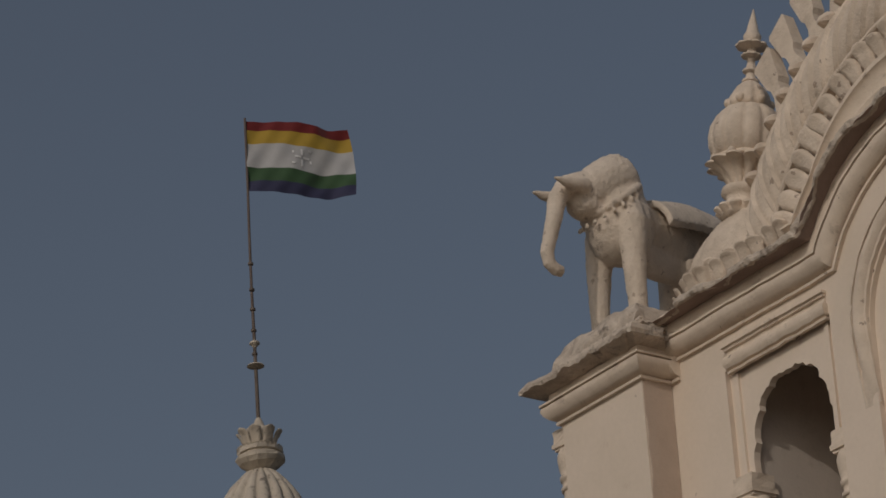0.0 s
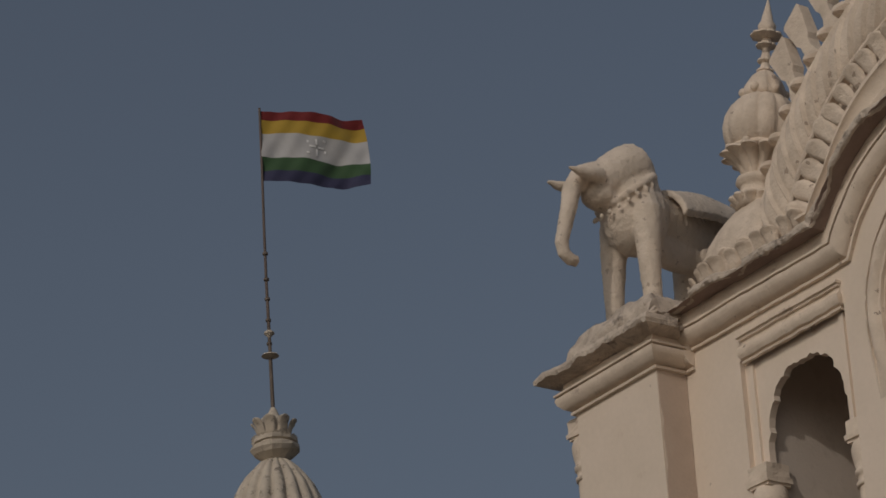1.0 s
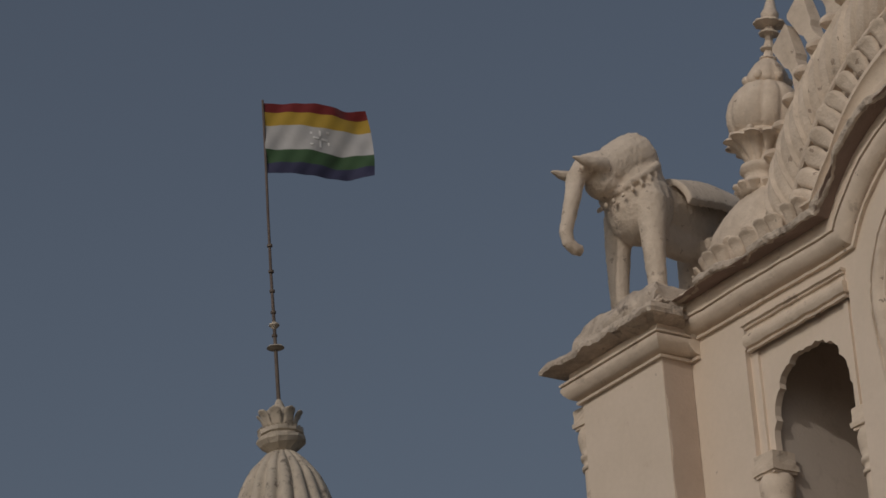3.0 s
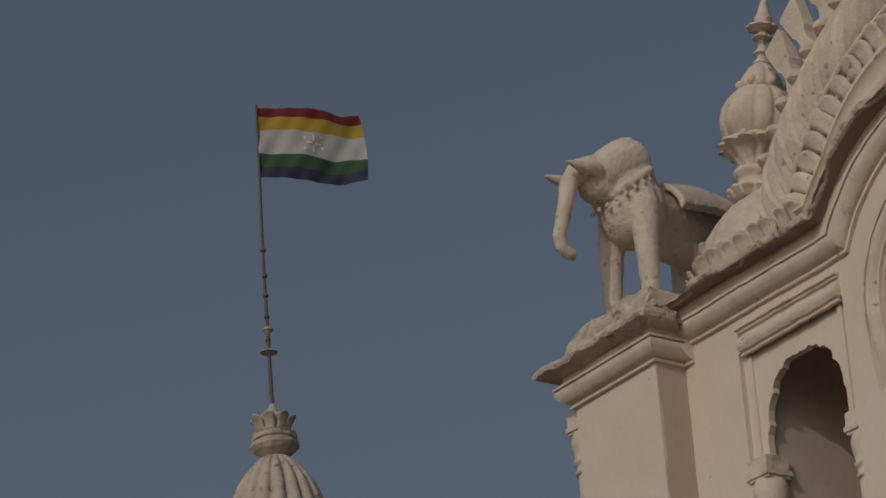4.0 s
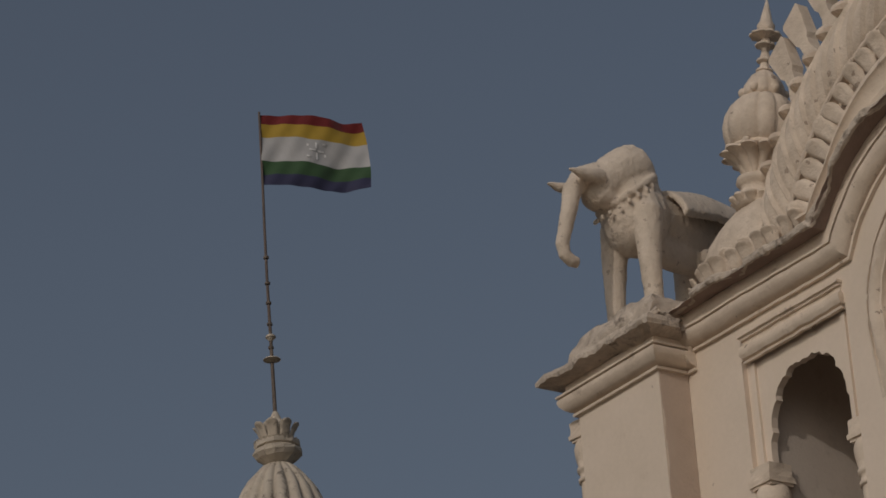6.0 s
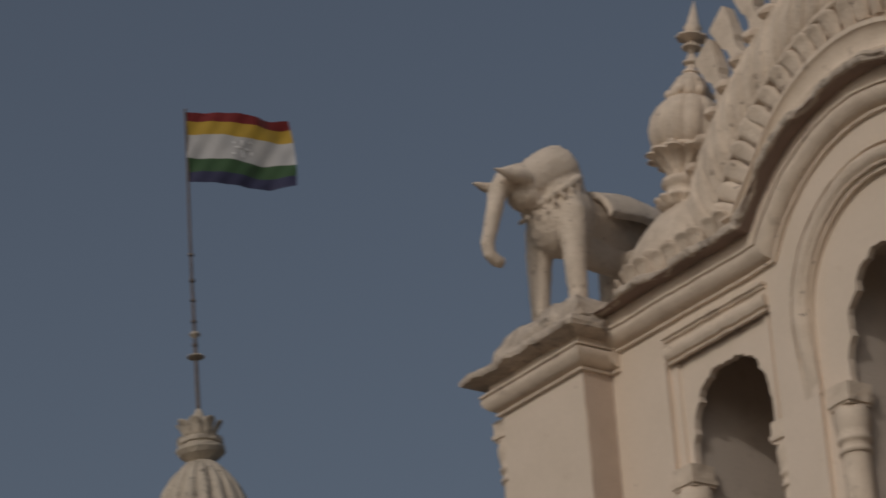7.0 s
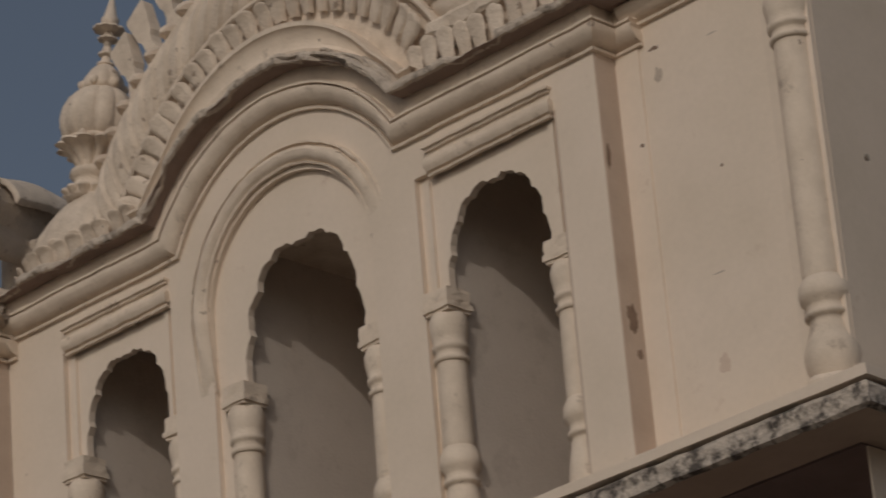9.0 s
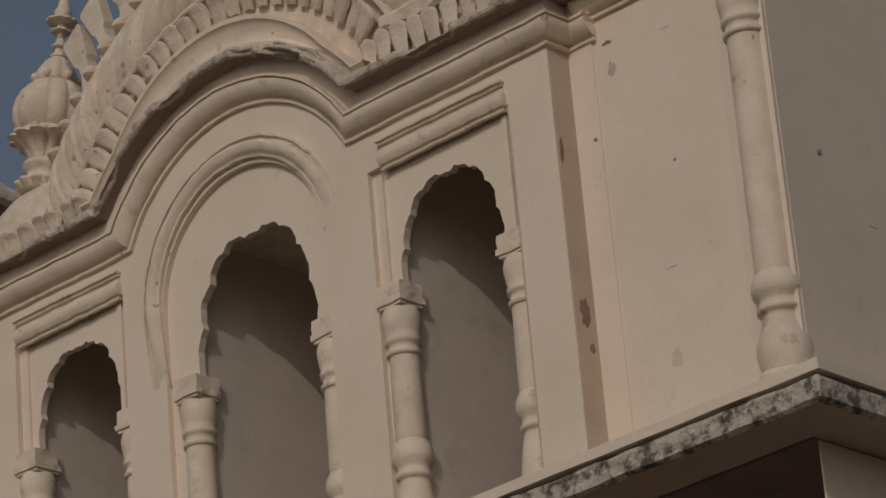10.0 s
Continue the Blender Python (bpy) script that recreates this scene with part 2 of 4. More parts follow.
bm = bmesh.new()
outer = [(LEFT, 7.7), (RIGHT, 7.7), (RIGHT, STRAIGHT + 0.2)] + list(reversed(eave_line(0.2)))[1:-1] + [(LEFT, STRAIGHT + 0.2)]
holes = []
for x0, x1 in ((-15.12, -14.20), (-12.28, -11.27)):
    holes.append([(x0, LEDGE_TOP - 0.05), (x0, 9.835), (x1, 9.835), (x1, LEDGE_TOP - 0.05)])
ring = [(AX + 0.63 * math.cos(a), 9.60 + 0.63 * math.sin(a)) for a in [math.pi * i / 32 for i in range(33)]]
holes.append([(AX + 0.63, LEDGE_TOP - 0.05)] + ring + [(AX - 0.63, LEDGE_TOP - 0.05)])
slab_of(bm, outer, holes, FRONT, INSET)
part("front_wall", bm, PLASTER, temple)

bm = bmesh.new()
holes = [cusped(cx, half, rise, LEDGE_TOP - 0.08) for cx, half, rise in BAYS]
slab_of(bm, [(LEFT, 7.7), (RIGHT - 0.02, 7.7), (RIGHT - 0.02, 10.40), (AX + 0.7, 10.5), (AX - 0.7, 10.5), (LEFT, 10.40)], holes, INSET, BACK)
part("arched_wall", bm, PLASTER, temple)

# thin raised fillets inside the side bays
for x0, x1 in ((-15.12, -14.20), (-12.28, -11.27)):
    for xa, xb in ((x0 + 0.045, x0 + 0.085), (x1 - 0.075, x1 - 0.04)):
        bm = bmesh.new()
        box(bm, xa, xb, INSET - 0.018, INSET + 0.01, SPRING + 0.06, 9.80)
        part("bay_fillet", bm, PLASTER, temple)

# rooms behind the arches: side walls, ceiling, back
for cx, half, rise in BAYS:
    a, b = cx - half - 0.02, cx + half + 0.02
    for x0, x1, y0 in ((a - 0.2, a, BACK), (b, b + 0.16, BACK), (a, b, 15.05)):
        bm = bmesh.new()
        box(bm, x0, x1, y0, 15.2, 7.75, 10.38)
        part("room_wall", bm, INNER, temple)
    for z0, z1, nm in ((10.384, 10.46, "room_ceiling"), (7.66, 7.746, "room_floor")):
        bm = bmesh.new()
        box(bm, a - 0.2, b + 0.16, BACK, 15.2, z0, z1)
        part(nm, bm, INNER, temple)

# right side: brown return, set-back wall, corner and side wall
# the return's brown is part stain, part painted side shade
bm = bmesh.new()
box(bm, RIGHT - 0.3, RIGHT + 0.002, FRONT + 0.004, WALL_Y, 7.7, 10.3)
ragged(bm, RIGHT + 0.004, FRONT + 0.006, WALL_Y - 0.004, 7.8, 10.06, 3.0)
part("return_wall", bm, BROWN, temple, "reddish stained plaster return, shade put into its colour")
bm = bmesh.new()
box(bm, RIGHT, CORNER - 0.31, WALL_Y, 13.5, 7.7, 12.2)
part("side_bay_wall", bm, PLASTER, temple)
bm = bmesh.new()
box(bm, CORNER - 0.31, CORNER, WALL_Y, 20, 7.7, 12.2)
part("flank_wall", bm, PLASTER, temple)
bm = bmesh.new()
box(bm, CORNER - 0.055, CORNER - 0.003, WALL_Y - 0.025, WALL_Y + 0.02, LEDGE_TOP, 12.2)
part("corner_fillet", bm, PLASTER, temple)
bm = bmesh.new()
box(bm, RIGHT, RIGHT + 0.16, WALL_Y - 0.012, WALL_Y + 0.02, LEDGE_TOP, 10.1)
part("pilaster_strip", bm, PLASTER, temple)


BARE = material("bare_brown_patch", (0.30, 0.215, 0.165), dark=(0.17, 0.12, 0.09), scale=20, bump=0.8)
SMUDGE = material("grey_smudge", (0.52, 0.44, 0.37), dark=(0.40, 0.34, 0.28), scale=14, bump=0.4)
PINK = material("pinkish_patch", (0.70, 0.57, 0.475), dark=(0.62, 0.5, 0.41), scale=10, bump=0.4)
for i, (nm, mat, at, size, facing) in enumerate((
        ("smudge", SMUDGE, (-10.72, WALL_Y, 9.86), (0.024, 0.04), "y"), ("plaster_chip", BARE, (-10.39, WALL_Y, 9.235), (0.009, 0.008), "y"),
        ("smudge", PINK, (-10.51, WALL_Y, 8.24), (0.04, 0.045), "y"), 
        ("plaster_chip", BARE, (-10.73, WALL_Y, 10.01), (0.03, 0.012), "y"), 
        ("plaster_chip", BARE, (RIGHT + 0.004, 13.085, 8.615), (0.035, 0.075), "x"), ("plaster_chip", BARE, (RIGHT + 0.004, 13.11, 8.43), (0.02, 0.025), "x"), ("plaster_chip", BARE, (RIGHT + 0.004, 13.035, 9.47), (0.016, 0.06), "x"),
        ("plaster_chip", SMUDGE, (CORNER, 13.457, 9.10), (0.02, 0.02), "x"),
        ("plaster_chip", BARE, (-13.868, FRONT, 9.955), (0.02, 0.01), "y"), ("plaster_chip", BARE, (-13.81, FRONT, 9.93), (0.012, 0.01), "y"), 
         ("plaster_chip", BARE, (-14.48, FRONT, 9.80), (0.02, 0.012), "y"), ("plaster_chip", BARE, (-10.86, WALL_Y - 0.012, 9.52), (0.012, 0.012), "y"),
        ("plaster_chip", SMUDGE, (CORNER, 13.811, 8.799), (0.03, 0.006), "x"), ("plaster_chip", BARE, (CORNER, 13.447, 9.090), (0.012, 0.014), "x"), ("crack", SMUDGE, (-10.478, WALL_Y, 8.699), (0.035, 0.003), "y"), ("crack", SMUDGE, (-10.359, WALL_Y, 9.940), (0.03, 0.003), "y"))):
    blotch(nm, mat, at, size, facing, 3.7 * i)


# ---- columns ----
def column(x, y, r, z0, z1, square, vase=False):
    """A turned engaged column: base, shaft, capital, abacus."""
    bm = bmesh.new()
    lathe(bm, [(r * 0.92, z0 + 0.44), (r, z0 + 0.52), (r * 0.95, z1 - 0.32), (r * 0.93, z1 - 0.26)], x, y, 28)
    col = part("column_shaft", bm, MOULDING, temple, smooth=True)
    bm = bmesh.new()
    foot = [(r * 1.36, z0 - 0.03), (r * 1.34, z0 + 0.03), (r * 1.3, z0 + 0.08), (r * 1.16, z0 + 0.17), (r * 1.0, z0 + 0.25), (r * 0.95, z0 + 0.27)]
    if vase:
        foot = [(r * 1.05, z0 - 0.03), (r * 1.12, z0 + 0.0), (r * 1.3, z0 + 0.04), (r * 1.38, z0 + 0.085), (r * 1.34, z0 + 0.13), (r * 1.18, z0 + 0.18), (r * 1.0, z0 + 0.22), (r * 0.93, z0 + 0.26)]
    lathe(bm, foot + [(r * 0.92, z0 + 0.29), (r * 1.12, z0 + 0.295), (r * 1.12, z0 + 0.315), (r * 0.98, z0 + 0.325),
               (r * 1.0, z0 + 0.36), (r * 1.25, z0 + 0.38), (r * 1.3, z0 + 0.41), (r * 1.25, z0 + 0.45), (r * 1.02, z0 + 0.49), (r * 0.9, z0 + 0.5)], x, y, 28)
    part("column_base", bm, MOULDING, col, smooth=True)
    bm = bmesh.new()
    lathe(bm, [(r * 0.9, z1 - 0.31), (r * 1.1, z1 - 0.305), (r * 1.12, z1 - 0.285), (r * 0.98, z1 - 0.278), (r * 1.0, z1 - 0.245), (r * 1.14, z1 - 0.238), (r * 1.16, z1 - 0.215), (r * 1.02, z1 - 0.207),
               (r * 1.14, z1 - 0.17), (r * 1.22, z1 - 0.125), (r * 1.24, z1 - 0.09), (r * 1.12, z1 - 0.055), (r * 1.0, z1 - 0.04)], x, y, 28)
    part("capital", bm, MOULDING, col, smooth=True)
    if square:
        bm = bmesh.new()
        box(bm, x - r * 0.98, x + r * 0.98, y - r * 0.98, y + r * 0.98, z1 - 0.045, z1 - 0.028)
        box(bm, x - r * 1.12, x + r * 1.12, y - r * 1.12, y + r * 1.12, z1 - 0.028, z1 + 0.004)
        box(bm, x - r * 1.02, x + r * 1.02, y - r * 1.02, y + r * 1.02, z1 + 0.004, z1 + 0.085)
        bmesh.ops.subdivide_edges(bm, edges=bm.edges[:], cuts=3, use_grid_fill=True)
        roughen(bm, 0.008, 12)
        roughen(bm, 0.004, 40)
        part("abacus", bm, MOULDING, col)
    return col


for cx, half, rise in BAYS:
    column(cx - half - 0.066, FRONT + 0.07, 0.083, LEDGE_TOP, SPRING - 0.01, True)
    column(cx + half + 0.055, FRONT + 0.10, 0.085, LEDGE_TOP, SPRING - 0.01, True)
column(-9.862, WALL_Y - 0.01, 0.1, LEDGE_TOP + 0.11, 9.98, False, vase=True)
bm = bmesh.new()
skin(bm, [[(-9.862 + w * math.cos(math.pi * k / 16), WALL_Y - 0.01 - w * math.sin(math.pi * k / 16), z) for k in range(17)] for w, z in ((0.15, 7.82), (0.148, 7.90), (0.135, 7.925), (0.10, 7.935))])
roughen(bm, 0.012, 9.0)
part("column_plinth", bm, MOULDING, temple, smooth="crisp")
bm = bmesh.new()
lathe(bm, [(0.09, 9.9), (0.1, 9.98), (0.11, 10.02), (0.1, 10.1), (0.1, 12.0)], -9.862, WALL_Y - 0.01, 24)
part("upper_shaft", bm, MOULDING, temple, smooth=True)
column(PIER_L - 0.06, PIER_Y + 0.12, 0.085, LEDGE_TOP, 9.86, True)

# ---- left pier under the elephant ----
bm = bmesh.new()
box(bm, PIER_L, PIER_R, PIER_Y, 14.6, 7.4, 10.2)
part("corner_pier", bm, PLASTER, temple)
# same brown on the pier's side face, shade included in the colour
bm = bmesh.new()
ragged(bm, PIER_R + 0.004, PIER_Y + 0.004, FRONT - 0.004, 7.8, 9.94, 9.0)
part("pier_return", bm, BROWN, temple, "reddish stained plaster return, shade put into its colour")

# ---- mouldings ----
CORNICE = ((0.0, -0.01), (0.0, 0.024), (0.014, 0.027), (0.016, 0.008), (0.026, 0.010), (0.030, 0.035), (0.045, 0.058), (0.07, 0.08), (0.095, 0.09), (0.112, 0.088), (0.115, 0.062), (0.122, 0.062), (0.124, 0.094), (0.137, 0.094), (0.139, 0.05), (0.20, 0.047), (0.24, 0.045))


def front_run(d, o):
    """The cornice line at height d standing o before the wall, turning in at its end with a short stub on the set-back wall."""
    pts = [(x, FRONT - o, z) for x, z in eave_line(d, n_side=50, n_arc=90, x1=RIGHT + o)]
    z = STRAIGHT + d
    ragged_end = 0.012 * noise.noise((d * 60, 1.0, 2.0))
    return pts + [(RIGHT + o, WALL_Y - o, z), (RIGHT + 0.19 + ragged_end, WALL_Y - o, z), (RIGHT + 0.19 + ragged_end, WALL_Y + 0.01, z)]


def wall_run(d, o):
    """The cornice line of the set-back wall, past the corner and along the flank."""
    z = STRAIGHT + d
    return [(RIGHT + 0.10 + (CORNER + o - RIGHT - 0.10) * i / 24, WALL_Y - o, z) for i in range(25)] + [(CORNER + o, WALL_Y + 0.06, z), (CORNER - 0.01, WALL_Y + 0.06, z)]


bm = bmesh.new()
skin(bm, [front_run(d, o) for d, o in CORNICE])
roughen(bm, 0.005, 3.0, 8.0)
roughen(bm, 0.004, 13.0, 5.0)
part("cornice", bm, MOULDING, temple, smooth="crisp")
bm = bmesh.new()
skin(bm, [wall_run(d + 0.115, o) for d, o in CORNICE])
roughen(bm, 0.005, 3.0, 3.0)
part("side_cornice", bm, MOULDING, temple, smooth="crisp")

bm = bmesh.new()


def slab_run(d, o):
    pts = [(x, FRONT - o, z) for x, z in eave_line(d, n_side=130, n_arc=220, x1=RIGHT + o)]
    z = STRAIGHT + d
    return pts + [(RIGHT + o, WALL_Y - o, z)] + [(RIGHT + o + (CORNER - RIGHT) * i / 12, WALL_Y - o, z) for i in range(1, 13)] + [(CORNER + o, WALL_Y + 0.06, z), (CORNER - 0.01, WALL_Y + 0.06, z)]


skin(bm, [slab_run(d, o) for d, o in ((0.231, 0.15), (0.230, 0.16), (0.234, 0.172), (0.250, 0.177), (0.270, 0.174), (0.282, 0.158), (0.288, 0.10), (0.293, -0.12))])
for v in bm.verts:
    # lengths of the edge that have broken away
    if v.co.y < FRONT - 0.1:
        gone = min(1.0, max(0.0, (noise.noise((v.co.x * 2.1, 4.0, 1.0)) - 0.12) * 9))
        chip = max(0.0, noise.noise((v.co.x * 7.0, v.co.z * 7.0, 3.0)) - 0.25)
        v.co.y += 0.05 * gone + 0.08 * chip
        v.co.z -= 0.008 * gone if v.co.z > STRAIGHT + 0.25 else 0.0
roughen(bm, 0.014, 3.0, 3.0)
roughen(bm, 0.006, 13.0, 1.0)
roughen(bm, 0.006, 31.0, 5.0)
part("drip_slab", bm, ROUGH, temple, "rough weathered projecting slab")
# separate underside, its colour darkened to deepen the shade below the slab
bm = bmesh.new()
skin(bm, [slab_run(d, o) for d, o in ((0.242, 0.0), (0.236, 0.06), (0.234, 0.11), (0.236, 0.155))])
roughen(bm, 0.014, 3.0, 3.0)
roughen(bm, 0.006, 20.0, 3.0)
part("slab_soffit", bm, SHADED, temple, "underside of the slab, its shade painted dark")
# layers of render peeling off the slab over the falling side of the arch
for k, (g0, g1, r0, r1, out) in enumerate(((2, 50, 1.205, 1.232, 0.165), (20, 56, 1.228, 1.25, 0.15), (36, 58, 1.248, 1.27, 0.14))):
    bm = bmesh.new()
    rows = []
    for r, o in ((r0, -0.02), (r0, out), (r0 + 0.008, out + 0.01), (r1 - 0.004, out + 0.008), (r1, out - 0.02), (r1 + 0.004, -0.02)):
        rows.append([(ARC_C[0] + r * math.sin(radians(g)), FRONT - o * min(1.0, (g - g0 + 0.5) / 6, (g1 - g + 0.5) / 4) ** 0.5, ARC_C[1] + r * math.cos(radians(g))) for g in [g0 + (g1 - g0) * i / 60 for i in range(61)]])
    skin(bm, rows)
    roughen(bm, 0.018, 6.0, 4.0 + k)
    roughen(bm, 0.008, 20.0, 7.0 + k)
    part("peeling_layer", bm, ROUGH, temple, "flaking broken plaster layer")

# pier cornice, one step lower
PZ = 9.933 - STRAIGHT


def pier_run(d, o, n=1):
    z = STRAIGHT + PZ + d
    pts = [(PIER_L - o, 14.6, z), (PIER_L - o, PIER_Y - o, z)]
    pts += [(PIER_L - o + (PIER_R - PIER_L + 2 * o) * i / n, PIER_Y - o, z) for i in range(1, n + 1)]
    return pts + [(PIER_R + o, FRONT - o * 0.9, z), (PIER_R + 0.09, FRONT - o * 0.9, z), (PIER_R + 0.09, FRONT + 0.01, z)]


bm = bmesh.new()
skin(bm, [pier_run(d, o) for d, o in CORNICE if d < 0.21])
part("pier_cornice", bm, MOULDING, temple, smooth="crisp")
bm = bmesh.new()
skin(bm, [pier_run(d, o, 90)[:-2] for d, o in ((0.20, 0.0), (0.20, 0.06), (0.215, 0.14), (0.22, 0.168), (0.245, 0.172), (0.275, 0.16), (0.29, 0.13), (0.30, 0.10), (0.315, -0.1), (0.33, -0.3))])
roughen(bm, 0.02, 5.0, 7.0)
roughen(bm, 0.014, 16.0, 2.0)
roughen(bm, 0.008, 34.0, 2.0)
part("pier_slab", bm, ROUGH, temple, "broken weathered slab edge")

# broken plinth under the elephant
bm = bmesh.new()
prof = ((0.0, 10.12), (0.01, 10.17), (0.02, 10.21), (0.024, 10.25), (0.022, 10.29), (0.012, 10.33), (-0.005, 10.365), (-0.035, 10.40), (-0.07, 10.425), (-0.12, 10.445), (-0.2, 10.45), (-0.3, 10.455))
rows = []
for o, z in prof:
    x0, x1, y0, y1 = -16.33 - o, -15.56 + o, 12.74 - o, 14.0 + o
    row = [(x0 + (x1 - x0) * i / 70, y0, z) for i in range(71)] + [(x1, y0 + (y1 - y0) * i / 70, z) for i in range(1, 71)]
    row += [(x1 - (x1 - x0) * i / 12, y1, z) for i in range(1, 13)] + [(x0, y1 - (y1 - y0) * i / 12, z) for i in range(1, 12)]
    rows.append(row)
skin(bm, rows, ring=True)
roughen(bm, 0.025, 4.5, 11.0)
roughen(bm, 0.02, 11.0, 5.0)
roughen(bm, 0.010, 27.0, 9.0)
plinth = part("statue_plinth", bm, ROUGH, temple, "crumbling plaster plinth", smooth="crisp")
lump = None
rng = random.Random(4)
for i in range(20):
    if i < 8:
        at = Vector((rng.uniform(-16.34, -15.52), 12.745 + rng.uniform(-0.015, 0.015), rng.uniform(10.2, 10.34)))
    else:
        at = Vector((-15.53 + rng.uniform(-0.02, 0.05), rng.uniform(12.74, 13.05), rng.uniform(10.16, 10.42)))
    m = Matrix.LocRotScale(at, Euler([rng.uniform(0, 6) for _ in range(3)]), [rng.uniform(0.014, 0.038) for _ in range(3)])
    if lump is None:
        bm = bmesh.new()
        bmesh.ops.create_icosphere(bm, subdivisions=2, radius=1.0)
        roughen(bm, 0.55, 1.9, 2.0)
        lump = part("rubble_lump", bm, ROUGH, plinth)
        lump.matrix_basis = m
    else:
        again(lump, m, plinth)

# arch ring round the middle bay
bm = bmesh.new()
rows = []
for r, o in ((0.632, 0.0), (0.632, 0.026), (0.644, 0.030), (0.647, 0.014), (0.662, 0.036), (0.682, 0.05), (0.705, 0.052), (0.725, 0.04), (0.728, 0.016), (0.744, 0.014), (0.746, 0.036), (0.760, 0.034), (0.763, 0.0)):
    row = [(AX + r * math.cos(radians(g)), FRONT + 0.001 - o * min(1.0, (g - 12) / 34), 9.625 + r * math.sin(radians(g))) for g in [12 + 168 * i / 110 for i in range(111)]]
    row += [(AX - r + 0.02 * (i / 14) ** 2, FRONT + 0.001 - o * (1 - i / 14), 9.625 - 0.44 * i / 14) for i in range(1, 15)]
    rows.append(row)
vs = skin(bm, rows)
roughen(bm, 0.005, 14.0, 2.0)
for v in bm.verts:
    # nicks in the thin outer fillet
    if math.hypot(v.co.x - AX, v.co.z - 9.625) > 0.74:
        v.co.y += 0.03 * max(0.0, noise.noise((v.co.x * 16, v.co.z * 16, 1.0)) - 0.2)
bm.faces.new([r[0] for r in vs])
bm.faces.new([r[-1] for r in reversed(vs)])
part("arch_ring", bm, MOULDING, temple, smooth="crisp")

# short hoods over the side bays
for cx, xa, xb in ((BAYS[0][0], -15.075, -14.22), (BAYS[2][0], -12.16, -11.30)):
    bm = bmesh.new()
    skin(bm, [[(xa - o * 0.25, FRONT + 0.02, z)] + [(xa - o * 0.25 + (xb - xa + o * 0.5) * i / 40, FRONT - o * 0.62, z) for i in range(41)] + [(xb + o * 0.25, FRONT + 0.02, z)] for z, o in
              ((9.802, -0.01), (9.802, 0.025), (9.814, 0.03), (9.816, 0.008), (9.824, 0.010), (9.83, 0.04), (9.85, 0.062), (9.875, 0.068), (9.897, 0.055), (9.90, 0.018), (9.938, 0.014), (9.94, 0.04), (9.953, 0.044), (9.957, 0.068), (9.972, 0.066), (9.976, -0.01))])
    roughen(bm, 0.006, 12.0, cx)
    part("window_hood", bm, MOULDING, temple, smooth="crisp")

# ledge along the floor of the openings
def ledge_run(y, e, z, n=60):
    """e: how far it stands past the corner."""
    pts = [(-17.0, y, z)] + [(-15.3 + (CORNER + e + 15.3) * i / n, y, z) for i in range(n + 1)]
    return pts + [(CORNER + e, y + (20 - y) * i / 30, z) for i in range(1, 31)]


bm = bmesh.new()
skin(bm, [ledge_run(13.2, -0.05, 7.842), ledge_run(12.91, 0.225, 7.84), ledge_run(12.895, 0.24, 7.832), ledge_run(12.895, 0.24, 7.778), ledge_run(12.985, 0.15, 7.776)])
roughen(bm, 0.004, 6.0)
part("ledge_band", bm, PLASTER, temple)
bm = bmesh.new()
skin(bm, [ledge_run(12.99, 0.145, 7.764), ledge_run(12.915, 0.22, 7.76), ledge_run(12.902, 0.232, 7.74), ledge_run(12.905, 0.23, 7.70), ledge_run(12.903, 0.232, 7.65), ledge_run(12.93, 0.2, 7.636), ledge_run(12.96, 0.17, 7.655)])
roughen(bm, 0.006, 8.0, 2.0)
roughen(bm, 0.008, 25.0, 4.0)
part("ledge_face", bm, MILDEW, temple, "black mildewed edge of the ledge")
# underside in the darker brown, which carries part of its shade
bm = bmesh.new()
skin(bm, [ledge_run(12.95, 0.18, 7.656), ledge_run(13.30, -0.14, 7.656)])
roughen(bm, 0.004, 5.0, 6.0)
part("ledge_soffit", bm, BROWN, temple, "brown underside of the ledge, shade put into its colour")
# riser behind the soffit, coloured dark in place of shade
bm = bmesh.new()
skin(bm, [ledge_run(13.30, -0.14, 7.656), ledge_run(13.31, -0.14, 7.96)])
part("beam_side", bm, SHADED, temple)
# set-back wall, its shade under the ledge given by a dark colour
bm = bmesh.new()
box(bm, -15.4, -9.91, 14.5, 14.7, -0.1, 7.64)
part("lower_wall", bm, DEEP_SHADE, temple)
bm = bmesh.new()
box(bm, -9.872, -9.86, 13.33, 19.9, -0.1, 7.64)
part("lower_flank_wall", bm, PLASTER, temple)
# flush with the soffit; its dark colour is the shade under the ledge
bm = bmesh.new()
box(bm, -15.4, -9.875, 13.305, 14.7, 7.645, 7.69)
part("veranda_ceiling", bm, DEEP_SHADE, temple, "veranda ceiling with the deep shade painted in")
bm = bmesh.new()
box(bm, PIER_L, PIER_R + 0.1, PIER_Y - 0.12, 14.8, -0.1, 7.8)
part("lower_pier", bm, PLASTER, temple)


# ---- crown of the middle bay: leaf band, gadrooned roll, spikes, merlons ----
def swell(x, z, amount):
    """The crown band grows taller over the arch, like a crescent."""
    k = max(0.0, 1 - ((x - AX) / 0.84) ** 2)
    h = math.hypot(x - AX, z - ARC_C[1])
    return x + amount * k * (x - AX) / h, z + amount * k * (z - ARC_C[1]) / h, k


bm = bmesh.new()
